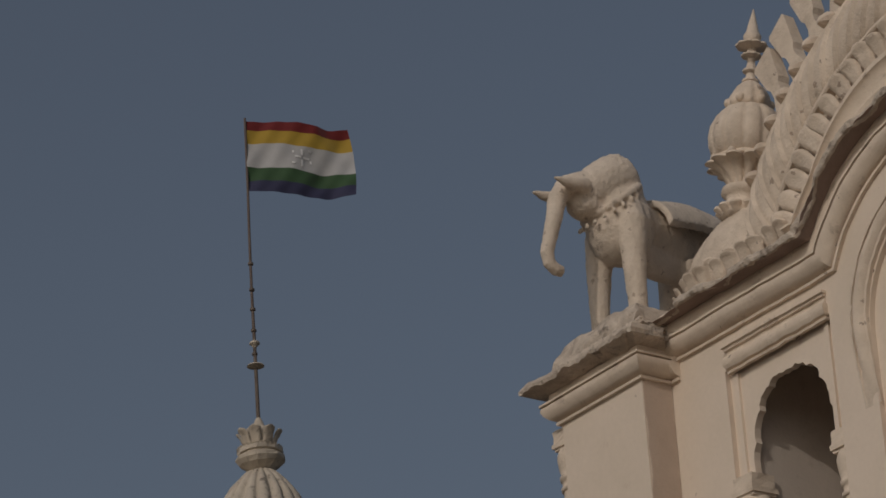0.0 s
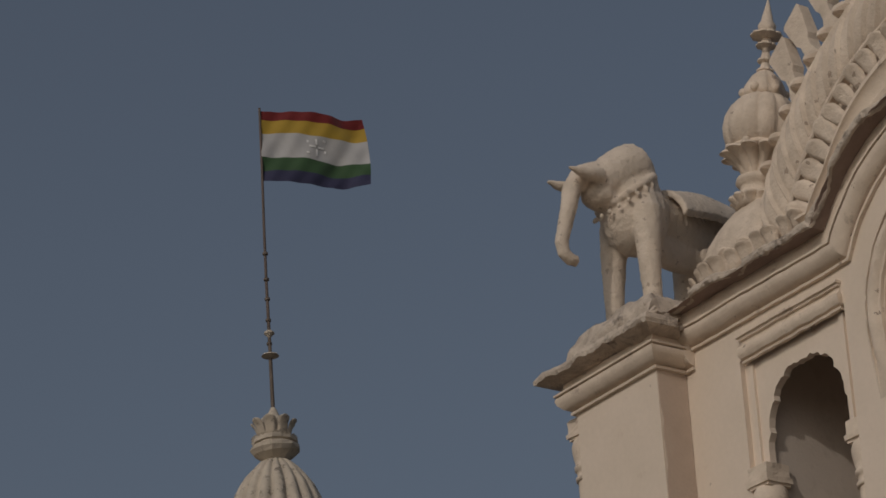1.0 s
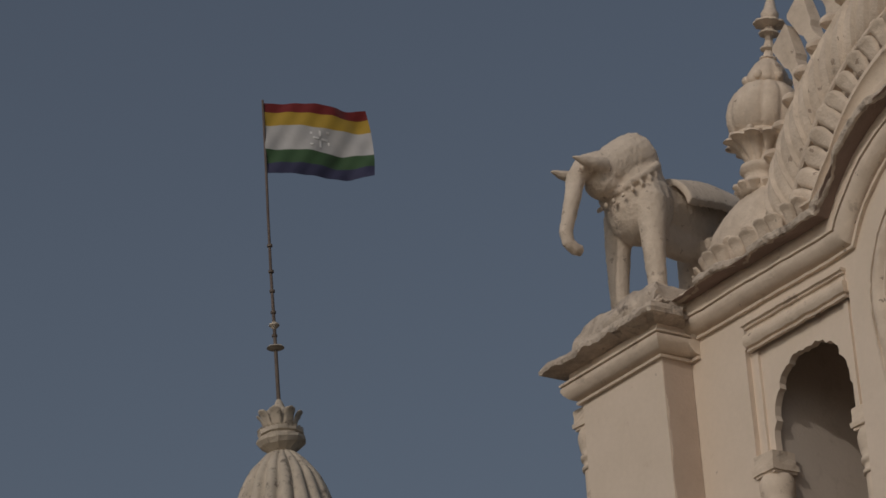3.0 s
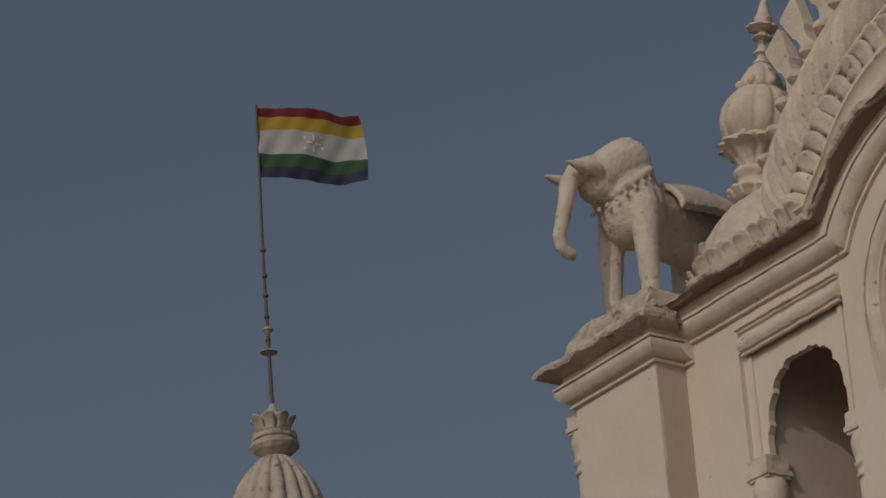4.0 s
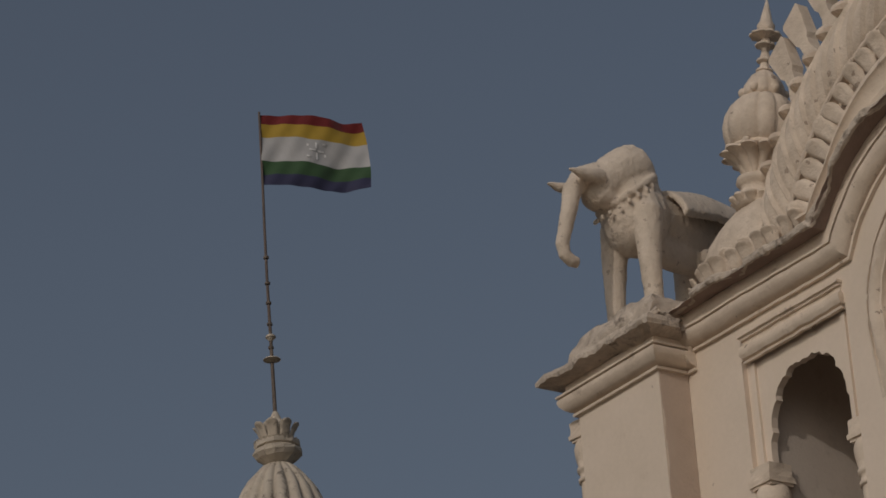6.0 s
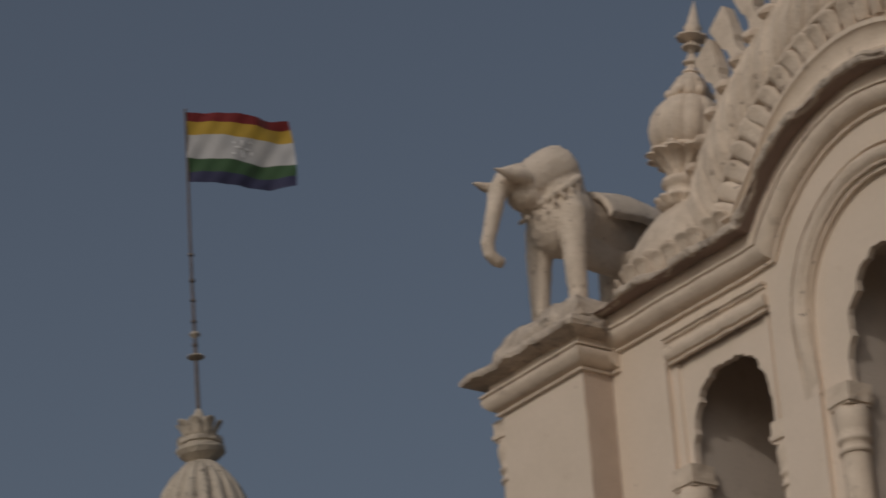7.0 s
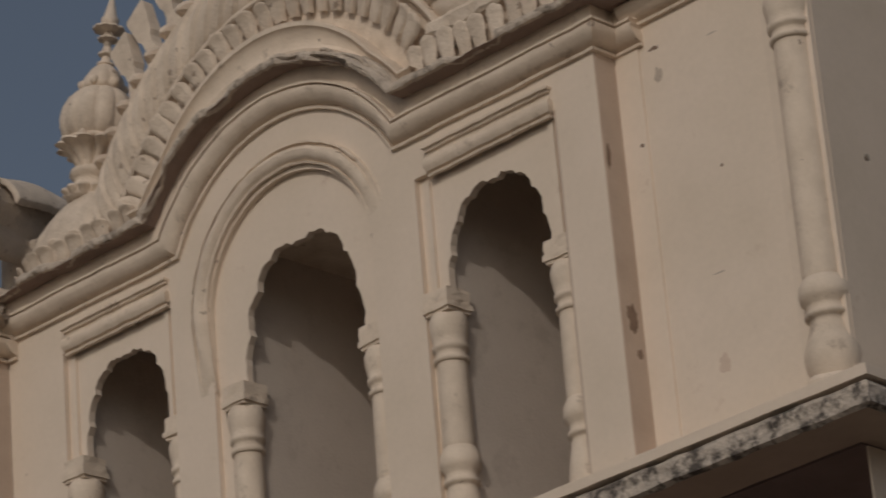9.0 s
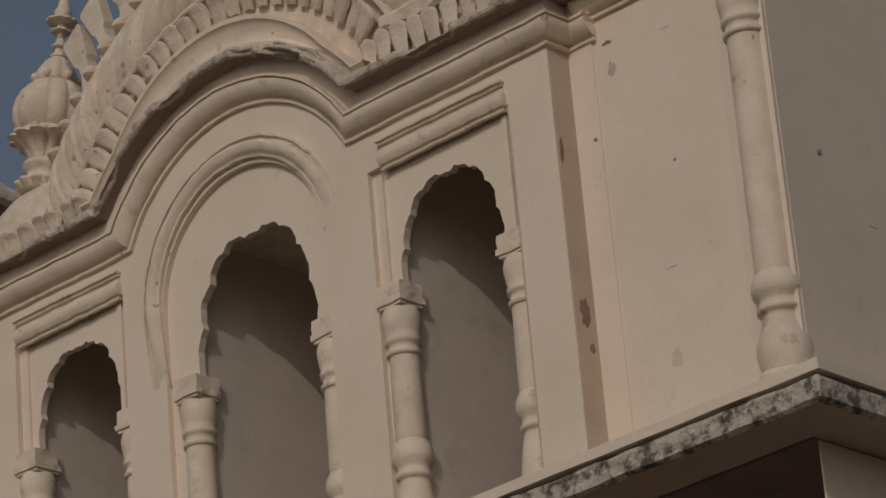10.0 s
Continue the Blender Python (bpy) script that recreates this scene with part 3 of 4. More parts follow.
skin(bm, [[(p[0], y, p[1]) for p in [swell(x, z, 0.15 * (d - 0.27) / 0.09) for x, z in eave_line(d, n_arc=80)[13:-13]]] for d, y in ((0.27, 13.1), (0.272, 12.895), (0.288, 12.885), (0.291, 12.905), (0.30, 12.915), (0.315, 12.912), (0.33, 12.90), (0.34, 12.882), (0.342, 12.872), (0.353, 12.872), (0.356, 12.93), (0.36, 13.1))])
part("crown_band", bm, MOULDING, temple, smooth="crisp")
bm = bmesh.new()
skin(bm, [[(x, y, z) for x, z in eave_line(d, n_arc=80, x0=-15.36)[13:]] for d, y in ((0.27, 13.03), (0.36, 13.0), (0.60, 12.99), (0.75, 13.0), (0.76, 13.2))])
box(bm, -15.36, -14.08, 12.99, 13.2, 10.3, 10.52)
leaf_backing = part("leaf_backing", bm, CARVED, temple, smooth="crisp")


def leaf_mesh():
    """A plump lotus leaf, 1 high and 0.5 wide, bulging and with its tip curled forward (towards -y)."""
    bm = bmesh.new()
    rows = []
    for t, w, y0 in ((0.0, 0.15, 0.0), (0.15, 0.17, -0.08), (0.35, 0.19, -0.16), (0.55, 0.215, -0.2), (0.7, 0.235, -0.26), (0.82, 0.24, -0.36), (0.91, 0.20, -0.44), (0.97, 0.11, -0.42), (0.96, 0.04, -0.25)):
        rows.append([(s * w, y0 - 0.22 * (1 - s * s) ** 0.5 + (0.07 if abs(s) < 0.1 else 0), t - 0.05 * abs(s) * t) for s in (-1, -0.8, -0.45, 0, 0.45, 0.8, 1)])
    skin(bm, rows)
    return bm


def along(d, step, x0, x1):
    """Places at even steps on the cornice line at height d: position and outward direction."""
    pts = eave_line(d, 60, 200, x0, x1)
    out, acc = [], 0.0
    for a, b in zip(pts, pts[1:]):
        seg = math.hypot(b[0] - a[0], b[1] - a[1])
        acc += seg
        if acc >= step:
            acc -= step
            tx, tz = (b[0] - a[0]) / seg, (b[1] - a[1]) / seg
            out.append((b[0], b[1], math.atan2(-tz, tx)))
    return out


CROWN = (-13.2, 9.85)
first = None
spots = [(Matrix.Translation((CROWN[0], 0, CROWN[1])) @ Matrix.Rotation(radians(g), 4, "Y") @ Matrix.Translation((0, 12.975, 1.25 - 0.045 * (g / 53) ** 2)), 0.17 + 0.045 * (g / 53) ** 2) for g in [-63.1 + 5.05 * i for i in range(24)]]
for x, z, a in along(0.30, 0.118, -15.36, RIGHT):
    if abs(a) < 0.01 and abs(x - AX) > 1.05:
        spots.append((Matrix.Translation((x, 12.95, z)), 0.13 if x < AX else 0.20))
rng = random.Random(11)
for place, tall in spots:
    k = rng.uniform(0.9, 1.1)
    m = place @ Matrix.Rotation(radians(rng.uniform(-5, 5)), 4, "Y") @ Matrix.Diagonal((0.255 * k, rng.uniform(0.12, 0.16) if tall != 0.20 else 0.07, tall * rng.uniform(0.93, 1.07), 1))
    if first is None:
        first = part("leaf", leaf_mesh(), CARVED, leaf_backing, smooth=True)
        first.matrix_basis = m
    else:
        again(first, m, leaf_backing)

# worn flat lip over the upright leaves
bm = bmesh.new()
skin(bm, [[(x, y, z) for x in [-12.02 + (RIGHT + 0.1 + 12.02) * i / 60 for i in range(61)]] for y, z in ((13.1, 10.53), (12.94, 10.53), (12.92, 10.545), (12.915, 10.60), (12.935, 10.625), (13.1, 10.63))])
roughen(bm, 0.02, 5.0, 2.0)
roughen(bm, 0.01, 18.0, 6.0)
part("parapet_lip", bm, CARVED, temple, "worn flat stone lip")

def crown(r, y, a):
    return (CROWN[0] + r * math.sin(a), y, CROWN[1] + r * math.cos(a))


SPAN = [radians(-66 + 132 * i / 60) for i in range(61)]
bm = bmesh.new()
skin(bm, [[crown(r, y, a) for a in SPAN] for r, y in ((1.43, 13.1), (1.44, 13.0), (1.47, 12.98), (1.6, 12.95), (1.8, 13.03), (1.95, 13.17), (1.97, 13.3), (1.97, 15.6))])
crown_roll = part("crown_roll", bm, CARVED, temple)


bm = bmesh.new()
skin(bm, [[crown(r, y, a) for a in SPAN] for r, y in ((1.425, 13.0), (1.427, 12.935), (1.437, 12.925), (1.452, 12.925), (1.46, 12.94), (1.462, 13.0))])
roughen(bm, 0.006, 10.0)
part("crown_bead", bm, CARVED, temple, smooth="crisp")


def gadroon_mesh():
    """One slanting lobe of the roped roll."""
    bm = bmesh.new()
    rows = []
    for i in range(-1, 11):
        t = i / 10
        r = 1.465 + 0.50 * t
        y = 12.985 + 0.18 * t * t - 0.05 * math.sin(math.pi * min(1.0, t * 1.1 + 0.03)) + (0.05 if i < 0 else 0.0)
        w = 0.089 * r / 1.72
        lean = 0.34 * (t - 0.5)
        rows.append([(w * s + lean, y - h, r) for s, h in ((-1, 0.004), (-0.94, 0.042), (-0.85, 0.044), (-0.78, 0.012), (-0.5, 0.022), (0.0, 0.026), (0.5, 0.020), (1, 0.002))])
    skin(bm, rows)
    return bm


def spike_mesh():
    """A small drooping bracket on the rim."""
    bm = bmesh.new()
    skin(bm, [[(0.052 * math.cos(k * math.pi / 4) * w, h, 0.056 * math.sin(k * math.pi / 4) * w + e) for k in range(8)] for w, h, e in ((1.2, 0.08, 0.02), (1.0, 0.0, 0.01), (0.6, -0.05, -0.01), (0.12, -0.085, -0.035))], ring=True)
    return bm


def merlon_mesh():
    """A flaring leaf-shaped stone with a notched foot."""
    bm = bmesh.new()
    out = [(-0.09, -0.08), (-0.075, 0.12), (-0.045, 0.2), (-0.05, 0.265), (-0.075, 0.30), (-0.105, 0.49), (-0.09, 0.515), (0.09, 0.55), (0.105, 0.53), (0.078, 0.30), (0.05, 0.265), (0.045, 0.2), (0.075, 0.12), (0.09, -0.08)]
    slab_of(bm, [(0.84 * x, 0.92 * z) for x, z in out], [], -0.04, 0.04)
    roughen(bm, 0.008, 9.0)
    return bm


gad = spk = mer = None
n = 26
for i in range(n):
    a = radians(-64 + 128 * (i + 0.5) / n)
    turn = Matrix.Translation((CROWN[0], 0, CROWN[1])) @ Matrix.Rotation(a, 4, "Y")
    at_rim = turn @ Matrix.Rotation(radians(5.6), 4, "Y") @ Matrix.Translation((0, 13.13, 1.985))
    if gad is None:
        gad = part("gadroon", gadroon_mesh(), CARVED, crown_roll, smooth=True)
        gad.matrix_basis = turn
        spk = part("spike", spike_mesh(), CARVED, crown_roll)
        spk.matrix_basis = at_rim
    else:
        again(gad, turn, crown_roll)
        again(spk, at_rim, crown_roll)
bm = bmesh.new()
skin(bm, [[crown(r, y, a) for a in SPAN] for r, y in ((1.95, 13.19), (1.98, 13.17), (2.03, 13.18), (2.06, 13.22), (2.06, 13.42), (1.95, 13.5))])
roughen(bm, 0.006, 8.0)
crown_rim = part("crown_rim", bm, CARVED, temple)
for i in range(15):
    a = radians(-44.4 + 6.13 * i)
    m = Matrix.Translation(crown(2.05, 13.3, a)) @ Matrix.Rotation(0.5 * a + radians(4 * math.sin(5 * i)), 4, "Y")
    if mer is None:
        mer = part("merlon", merlon_mesh(), CARVED, crown_rim)
        mer.matrix_basis = m
    else:
        again(mer, m, crown_rim)

# roof body behind, side mounds
bm = bmesh.new()
slab_of(bm, [crown(1.95, 0, a)[::2] for a in SPAN] + [(AX + 1.6, 10.0), (AX - 1.6, 10.0)], [], 13.25, 15.6)
part("vault_roof", bm, CARVED, temple)
KX, KY = -15.11, 13.27
bm = bmesh.new()
lathe(bm, [(0.50, 10.34), (0.55, 10.46), (0.545, 10.58), (0.49, 10.70), (0.39, 10.80), (0.27, 10.88), (0.14, 10.93)], 0.0, 0.0, 48, flute=18, depth=0.07)
for v in bm.verts:
    v.co = Vector((KX - 0.02 + v.co.x, KY + 0.06 + 0.55 * v.co.y, v.co.z))
roughen(bm, 0.012, 7.0)
lotus_mound = part("lotus_mound", bm, CARVED, temple, smooth=True)
for k in range(24):
    a = 2 * math.pi * k / 24
    again(first, Matrix.Translation((KX - 0.02 + 0.555 * math.sin(a), KY + 0.06 - 0.30 * math.cos(a), 10.38)) @ Matrix.Rotation(a, 4, "Z") @ Matrix.Diagonal((0.28, 0.12, 0.17, 1)), lotus_mound)

# ---- carved water-pot finial over the side bay ----
kalash = thing("roof_finial", "carved cream stone pot finial with lotus collar and stacked discs", "finial")


def lotus_ring(parent, x, y, z, r, count, size, tilt, mat=CARVED, name="petal"):
    base = None
    for k in range(count):
        a = 2 * math.pi * k / count
        m = Matrix.Translation((x + r * math.sin(a), y - r * math.cos(a), z)) @ Matrix.Rotation(a, 4, "Z") @ Matrix.Rotation(radians(tilt), 4, "X") @ Matrix.Diagonal((size[0], size[1], size[2], 1))
        if base is None:
            base = part(name, leaf_mesh(), mat, parent, smooth=True)
            base.matrix_basis = m
        else:
            again(base, m, parent)


bm = bmesh.new()
lathe(bm, [(0.14, 10.84), (0.15, 10.9), (0.13, 10.93), (0.11, 10.96), (0.12, 10.98), (0.145, 11.0), (0.14, 11.03), (0.10, 11.05), (0.11, 11.09), (0.15, 11.15), (0.175, 11.2), (0.16, 11.23)], KX, KY, 32)
part("neck", bm, CARVED, kalash, smooth=True)
bm = bmesh.new()
lathe(bm, [(0.10, 11.03), (0.115, 11.07), (0.15, 11.12), (0.20, 11.16), (0.25, 11.175), (0.235, 11.192), (0.17, 11.195)], KX, KY, 112, flute=12, depth=0.24)
part("lotus_cup", bm, CARVED, kalash, smooth="crisp")
bm = bmesh.new()
lathe(bm, [(0.12, 10.83), (0.15, 10.86), (0.185, 10.89), (0.18, 10.905), (0.13, 10.91)], KX, KY, 96, flute=12, depth=0.22)
part("lotus_foot", bm, CARVED, kalash, smooth="crisp")
bm = bmesh.new()
lathe(bm, [(0.16, 11.2), (0.205, 11.235), (0.23, 11.29), (0.238, 11.35), (0.228, 11.42), (0.198, 11.485), (0.15, 11.535), (0.11, 11.555)], KX, KY, 96, flute=12, depth=0.09)
part("pot", bm, CARVED, kalash, smooth=True)
bm = bmesh.new()
lathe(bm, [(0.165, 11.195), (0.19, 11.2), (0.192, 11.22), (0.17, 11.235)], KX, KY, 32)
part("collar", bm, CARVED, kalash, smooth=True)
bm = bmesh.new()
lathe(bm, [(0.10, 11.54), (0.128, 11.555), (0.132, 11.585), (0.118, 11.635), (0.088, 11.685), (0.05, 11.72), (0.03, 11.735)], KX, KY, 48, flute=8, depth=0.1)
part("bud", bm, CARVED, kalash, smooth=True)
knob = None
for k in range(14):
    low = k >= 6
    a = radians(25 + (45 * (k - 6) if low else 60 * k))
    r, z, size = (0.20, 11.205, 0.026) if low else (0.122, 11.585, 0.03)
    m = Matrix.Translation((KX + r * math.sin(a), KY - r * math.cos(a), z)) @ Matrix.Diagonal((size, size, size, 1))
    if knob is None:
        bm = bmesh.new()
        bmesh.ops.create_icosphere(bm, subdivisions=2, radius=1.0)
        knob = part("knob", bm, CARVED, kalash, smooth=True)
        knob.matrix_basis = m
    else:
        again(knob, m, kalash)
for z, r in ((11.735, 0.052), (11.80, 0.05), (11.90, 0.062), (11.965, 0.098)):
    bm = bmesh.new()
    lathe(bm, [(0.02, z - 0.022), (r * 0.55, z - 0.014), (r, z - 0.004), (r, z + 0.006), (r * 0.6, z + 0.018), (0.03, z + 0.03), (0.022, z + 0.06)], KX, KY, 48, flute=10, depth=0.14)
    part("disc", bm, CARVED, kalash, smooth=False)
bm = bmesh.new()
lathe(bm, [(0.025, 11.74), (0.022, 11.97), (0.05, 12.0), (0.055, 12.03), (0.038, 12.06), (0.03, 12.1), (0.018, 12.15), (0.004, 12.21)], KX, KY, 20)
part("tip", bm, CARVED, kalash, smooth=True)

kalash.matrix_basis = Matrix.Translation((KX, KY, 10.9)) @ Matrix.Rotation(radians(-5), 4, "X") @ Matrix.Rotation(radians(6), 4, "Y") @ Matrix.Translation((-KX, -KY, -10.9))

# ---- elephant statue ----
EX, EY, EZ = -15.98, 12.95, 10.45
bm = bmesh.new()
ball(bm, (0, 0.44, 0.67), (0.15, 0.48, 0.18))
ball(bm, (0, 0.36, 0.53), (0.09, 0.36, 0.14))
ball(bm, (0, 0.06, 0.76), (0.19, 0.20, 0.19))
ball(bm, (0, 0.08, 0.66), (0.21, 0.21, 0.25))
ball(bm, (0, 0.74, 0.66), (0.14, 0.21, 0.17))
ball(bm, (0, 0.74, 0.5), (0.11, 0.17, 0.15))
tube(bm, [(0, -0.27, 0.755), (0, -0.235, 0.775), (0, -0.17, 0.815), (0, -0.09, 0.86), (0, 0.0, 0.915), (0, 0.065, 0.955), (0, 0.115, 0.985), (0, 0.14, 1.0), (0, 0.15, 1.006)], [0.05, 0.095, 0.128, 0.15, 0.166, 0.17, 0.163, 0.13, 0.06], 22)
ball(bm, (0, -0.16, 0.735), (0.105, 0.13, 0.075))
ball(bm, (0, 0.09, 0.84), (0.165, 0.15, 0.15))
for s in (-1, 1):
    tube(bm, [(s * 0.10, 0.08, 0.78), (s * 0.155, 0.05, 0.62), (s * 0.172, 0.03, 0.42), (s * 0.18, 0.02, 0.2), (s * 0.185, 0.02, 0.06), (s * 0.185, 0.02, -0.03)], [0.08, 0.098, 0.078, 0.063, 0.058, 0.064], 14)
    tube(bm, [(s * 0.07, 0.66, 0.5), (s * 0.11, 0.65, 0.3), (s * 0.13, 0.64, 0.1), (s * 0.13, 0.64, -0.03)], [0.12, 0.085, 0.07, 0.075], 14)
    tube(bm, [(s * 0.09, -0.22, 0.83), (s * 0.105, -0.33, 0.815), (s * 0.11, -0.40, 0.815), (s * 0.11, -0.47, 0.825)], [0.05, 0.04, 0.028, 0.01], 10)
tube(bm, [(0, -0.18, 0.87), (0, -0.30, 0.845), (0, -0.375, 0.75), (0, -0.41, 0.62), (0, -0.45, 0.49), (0, -0.485, 0.38), (0.0, -0.475, 0.31), (0, -0.425, 0.275), (0, -0.385, 0.275)], [0.10, 0.072, 0.06, 0.051, 0.045, 0.041, 0.039, 0.038, 0.033], 14)
# crusts of old paint on the crown of the head
rng = random.Random(21)
for _ in range(46):
    t, a = rng.uniform(0.0, 1.0), radians(rng.uniform(-75, 75))
    y, z, r = -0.07 + 0.19 * t, 0.87 + 0.118 * t, 0.152 + 0.014 * t
    k = rng.uniform(0.007, 0.013)
    ball(bm, (r * math.sin(a), y - 0.55 * r * math.cos(a), z + 0.83 * r * math.cos(a)), (k, k, 0.6 * k), 6)
me = bpy.data.meshes.new("elephant_statue")
# saddle cloth shell and collar
rows = []
for i in range(9):
    y = 0.26 + 0.62 * i / 8
    rows.append([(0.27 * math.sin(a), y, 0.585 + 0.27 * math.cos(a) * (1.02 + 0.09 * math.sin(2.6 * i / 8))) for a in [radians(-76 + 152 * j / 20) for j in range(21)]])
inner_rows = [[(x * 0.86, y, z - 0.035) for x, y, z in r] for r in rows]
skin(bm, [a + list(reversed(b)) for a, b in zip(rows, inner_rows)], ring=True)
rows = []
for j in range(28):
    a = 2 * math.pi * j / 28
    rows.append((0.19 * math.sin(a), 0.03 + 0.165 * math.cos(a), 0.80 + 0.125 * math.cos(a)))
tube(bm, rows + rows[:2], [0.024] * 30, 8)
for j in range(13):
    a = radians(70 + 220 * j / 12)
    ball(bm, (0.205 * math.sin(a), 0.02 + 0.185 * math.cos(a), 0.745 + 0.13 * math.cos(a)), (0.017, 0.013, 0.02), 8)
# the back rises towards the rump
for v in bm.verts:
    if v.co.y > 0.2 and v.co.z > 0.42:
        v.co.z += 0.06 * min(1.0, (v.co.y - 0.2) / 0.35) * min(1.0, (v.co.z - 0.42) / 0.2)
# the body stands a little aslant behind the shoulders
for v in bm.verts:
    back = v.co.y - 0.14
    if back > 0:
        turn = radians(12) * min(1.0, back / 0.16)
        v.co.x, v.co.y = v.co.x * math.cos(turn) - back * math.sin(turn), 0.14 + v.co.x * math.sin(turn) + back * math.cos(turn)
bmesh.ops.recalc_face_normals(bm, faces=bm.faces[:])
bm.to_mesh(me)
bm.free()
me.materials.append(STATUE)
elephant = tagged(new("elephant_statue", me), "worn cream plaster elephant statue with saddle cloth on the pier", "statue")
elephant.location = (EX, EY, EZ)
rm = elephant.modifiers.new("remesh", "REMESH")
rm.mode, rm.voxel_size, rm.use_smooth_shade = "VOXEL", 0.009, True
sm = elephant.modifiers.new("smooth", "SMOOTH")
sm.factor, sm.iterations = 0.5, 3
wear = bpy.data.textures.new("worn_surface", "CLOUDS")
wear.noise_scale, wear.noise_depth = 0.035, 3
ds_mod = elephant.modifiers.new("wear", "DISPLACE")
ds_mod.texture, ds_mod.strength, ds_mod.mid_level = wear, 0.010, 0.5

# ---- far tower: ribbed dome, lotus cap, mast ----
TX, TY = -37.72, 24.538
tower = thing("distant_temple_tower", "distant weathered fluted temple dome with stone lotus cap", "tower")
bm = bmesh.new()
lathe(bm, [(1.1, -0.1), (1.1, 15.5), (1.25, 15.6), (1.25, 15.8), (0.85, 15.9), (0.85, 16.7)], TX, TY, 8)
part("tower_body", bm, GREYDOME, tower)
bm = bmesh.new()
lathe(bm, [(r * 1.06, z) for r, z in ((0.66, 16.6), (0.72, 17.2), (0.72, 17.8), (0.68, 18.2), (0.61, 18.52), (0.53, 18.77), (0.455, 18.93), (0.38, 19.05), (0.30, 19.15), (0.21, 19.24), (0.12, 19.30))], TX, TY, 160, flute=18, depth=0.2)
roughen(bm, 0.012, 5.0)
part("fluted_dome", bm, GREYDOME, tower, smooth=True)
bm = bmesh.new()
lathe(bm, [(0.07, 19.25), (0.14, 19.285), (0.27, 19.365), (0.312, 19.42), (0.31, 19.465), (0.265, 19.478), (0.25, 19.50), (0.285, 19.512), (0.287, 19.56), (0.22, 19.6), (0.15, 19.64)], TX, TY, 14)
roughen(bm, 0.03, 5, 3.0)
roughen(bm, 0.014, 14, 3.0)
part("cap_disc", bm, GREYDOME, tower)
lotus_ring(tower, TX, TY, 19.555, 0.262, 28, (0.11, 0.06, 0.04), 0, GREYDOME, "bead")
bm = bmesh.new()
lathe(bm, [(0.18, 19.62), (0.17, 19.7), (0.185, 19.8), (0.165, 19.86), (0.09, 19.88), (0.05, 19.98), (0.03, 20.02)], TX, TY, 24)
part("lotus_bud", bm, GREYDOME, tower)
lotus_ring(tower, TX, TY, 19.60, 0.15, 8, (0.34, 0.16, 0.27), 12, GREYDOME)

mast = thing("flag_mast", "thin dark weathered mast with rings and metal discs", "flagpole")
bm = bmesh.new()
tube(bm, [(TX, TY, 19.9), (TX - 0.005, TY, 20.6), (TX - 0.01, TY, 21.15)], [0.027, 0.024, 0.022], 10)
part("mast_rod", bm, METAL, mast)
bm = bmesh.new()
tube(bm, [(TX - 0.01, TY, 21.12), (TX - 0.02, TY, 21.8), (TX - 0.015, TY, 22.6), (TX + 0.0, TY, 23.3), (TX + 0.005, TY, 24.32)], [0.022, 0.019, 0.018, 0.017, 0.015], 10)
part("pole", bm, BAMBOO, mast)
for z, r, h in ((20.745, 0.115, 0.03), (21.06, 0.07, 0.045)):
    bm = bmesh.new()
    lathe(bm, [(0.02, z - h * 1.2), (r * 0.6, z - h * 0.6), (r, z), (r * 0.9, z + h * 0.5), (0.03, z + h)], TX - 0.008, TY, 20)
    part("disc", bm, GREYDOME, mast)
for z in (20.92, 21.25, 21.55, 21.83, 22.2):
    bm = bmesh.new()
    lathe(bm, [(0.02, z - 0.025), (0.036, z - 0.015), (0.036, z + 0.015), (0.02, z + 0.025)], TX - 0.014, TY, 12)
    part("joint_ring", bm, METAL, mast)

# ---- flag ----
def cloth(name, color):
    m = material(name, color, rough=0.75, dark=tuple(c * 0.8 for c in color), scale=3.0, grain=40, bump=0.2)
    b = m.node_tree.nodes["Principled BSDF"]
    b.inputs["Sheen Weight"].default_value = 0.2
    return m


FLAG_RIGHT = Vector((math.cos(radians(64)), math.sin(radians(64)), 0))
FLAG_OUT = Vector((FLAG_RIGHT.y, -FLAG_RIGHT.x, 0))
flag = thing("flag", "waving five-striped red yellow white green and blue cloth flag", "flag")


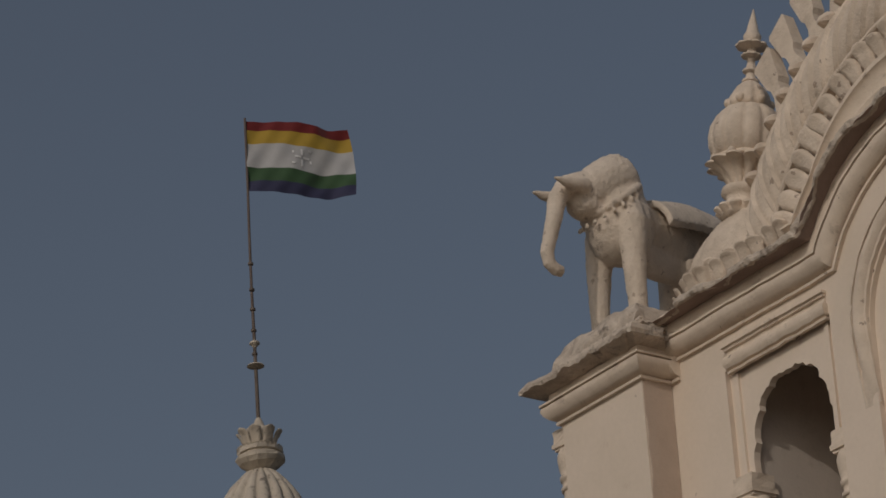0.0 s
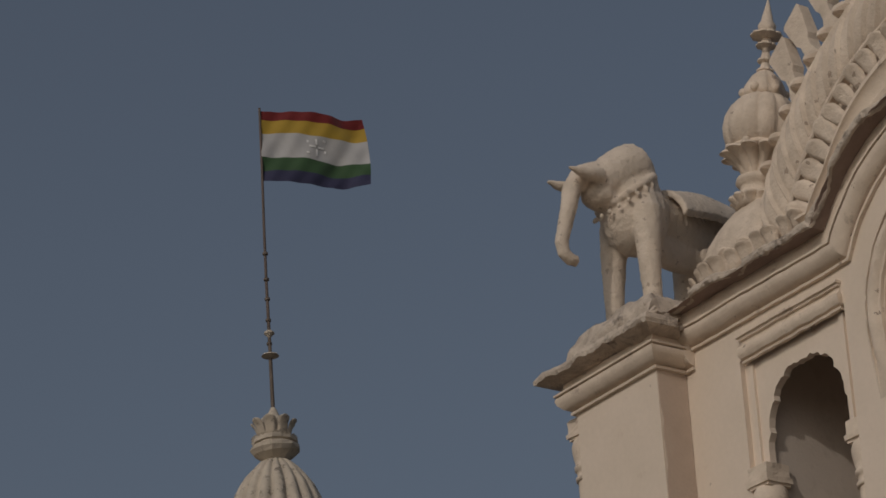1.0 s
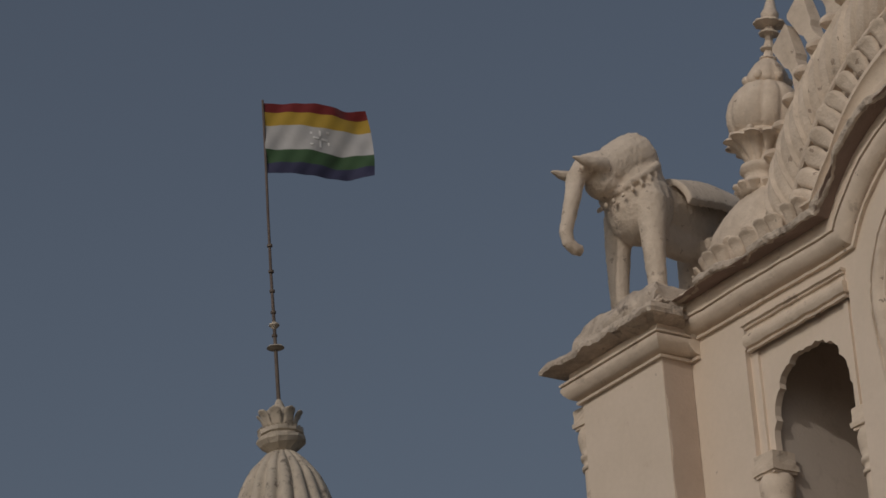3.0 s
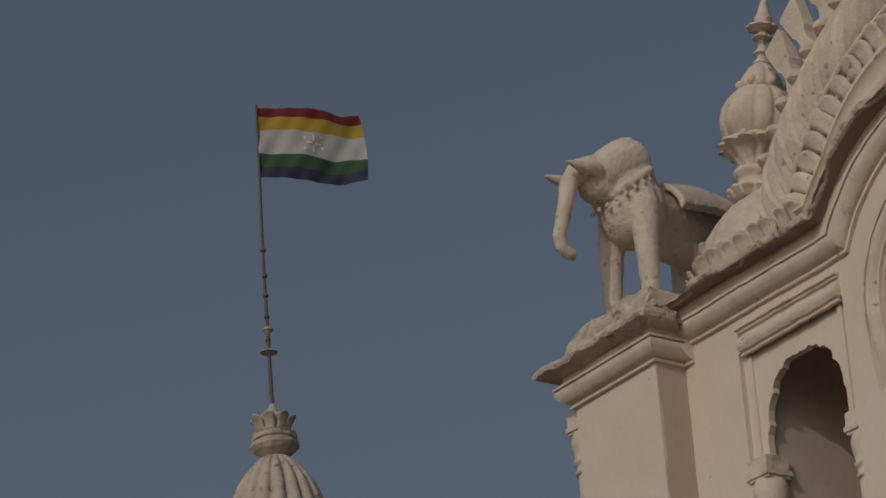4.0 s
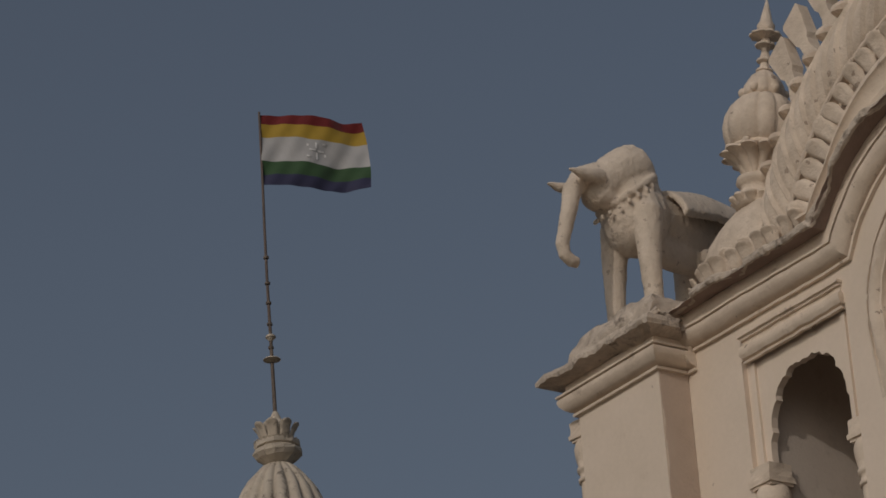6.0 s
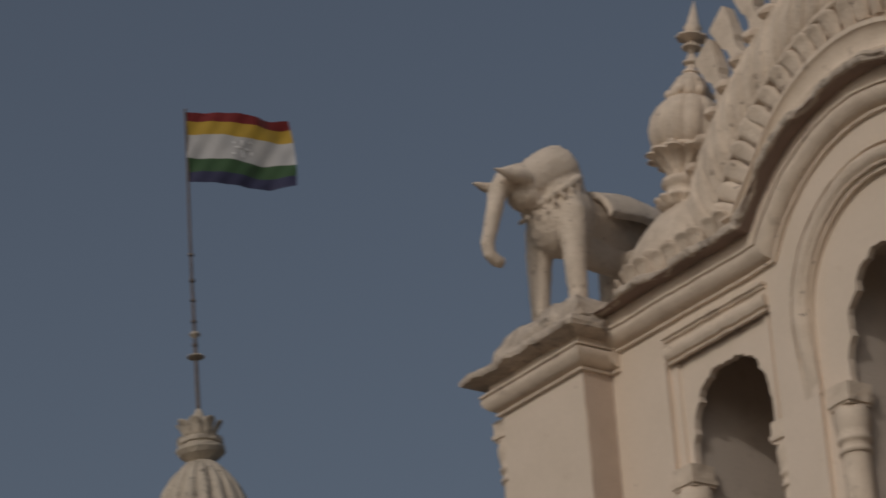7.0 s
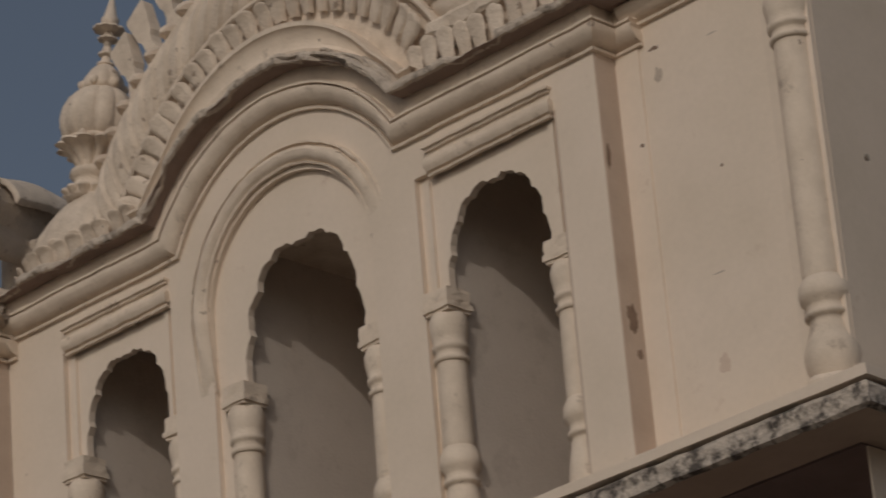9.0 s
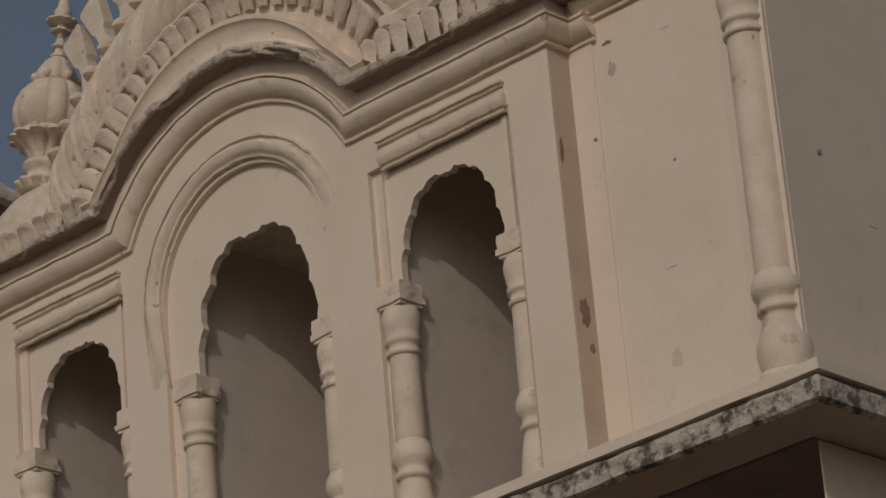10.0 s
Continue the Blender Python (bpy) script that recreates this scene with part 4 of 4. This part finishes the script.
def flag_point(s, h):
    """s from the pole to the free end, h from the foot to the top."""
    z = 23.25 + 1.03 * h - 0.05 * s - 0.04 * s * s * h - 0.05 * math.sin(4.6 * s) * (1 - h) * s + 0.04 * math.sin(6.0 * s + 0.4) * s - 0.06 * s ** 4 * (1 - h)
    w = 0.085 * s ** 0.7 * math.sin(6.8 * s - 1.8 * h) + 0.022 * math.sin(15 * s + 5 * h) * s ** 0.5 + 0.03 * noise.noise((s * 5, h * 3.5, 2.0)) + 0.010 * math.sin(31 * s - 14 * h)
    return Vector((TX, TY, 0)) + FLAG_RIGHT * (1.43 * s - 0.06 * h * s + 0.05 * s * math.sin(3 * h)) + FLAG_OUT * w + Vector((0, 0, z))


STRIPES = (("red_stripe", (0.17, 0.018, 0.02), 0.87, 1.0), ("yellow_stripe", (0.42, 0.28, 0.04), 0.68, 0.87), ("white_stripe", (0.48, 0.48, 0.49), 0.34, 0.68),
           ("green_stripe", (0.045, 0.10, 0.045), 0.15, 0.34), ("blue_stripe", (0.04, 0.042, 0.095), 0.0, 0.15))
for nm, col, h0, h1 in STRIPES:
    bm = bmesh.new()
    front = [[flag_point(i / 40, h0 + (h1 - h0) * j / 5) for i in range(41)] for j in range(6)]
    skin(bm, front)
    skin(bm, [[p + FLAG_OUT * -0.006 for p in r] for r in front])
    part(nm, bm, cloth(nm + "_cloth", col), flag, smooth=True)
SILVER = material("silver_tinsel", (0.9, 0.9, 0.9), rough=0.2, dark=(0.6, 0.6, 0.6), metal=0.0, bump=0.1)
for s0, h0, s1, h1 in ((0.44, 0.52, 0.50, 0.52), (0.52, 0.52, 0.58, 0.525), (0.51, 0.63, 0.51, 0.55), (0.51, 0.49, 0.51, 0.40), (0.41, 0.42, 0.44, 0.42), (0.59, 0.50, 0.59, 0.46), (0.57, 0.62, 0.60, 0.62), (0.43, 0.60, 0.43, 0.565)):
    bm = bmesh.new()
    ds, dh = (0.0, 0.014) if abs(s1 - s0) > abs(h1 - h0) else (0.010, 0.0)
    edge = [[flag_point(s0 + (s1 - s0) * i / 4 + k * ds, h0 + (h1 - h0) * i / 4 + k * dh) + FLAG_OUT * e for i in range(5)] for k, e in ((-1, 0.004), (-0.8, 0.01), (0.8, 0.01), (1, 0.004))]
    skin(bm, edge)
    part("tinsel_bar", bm, SILVER, flag)
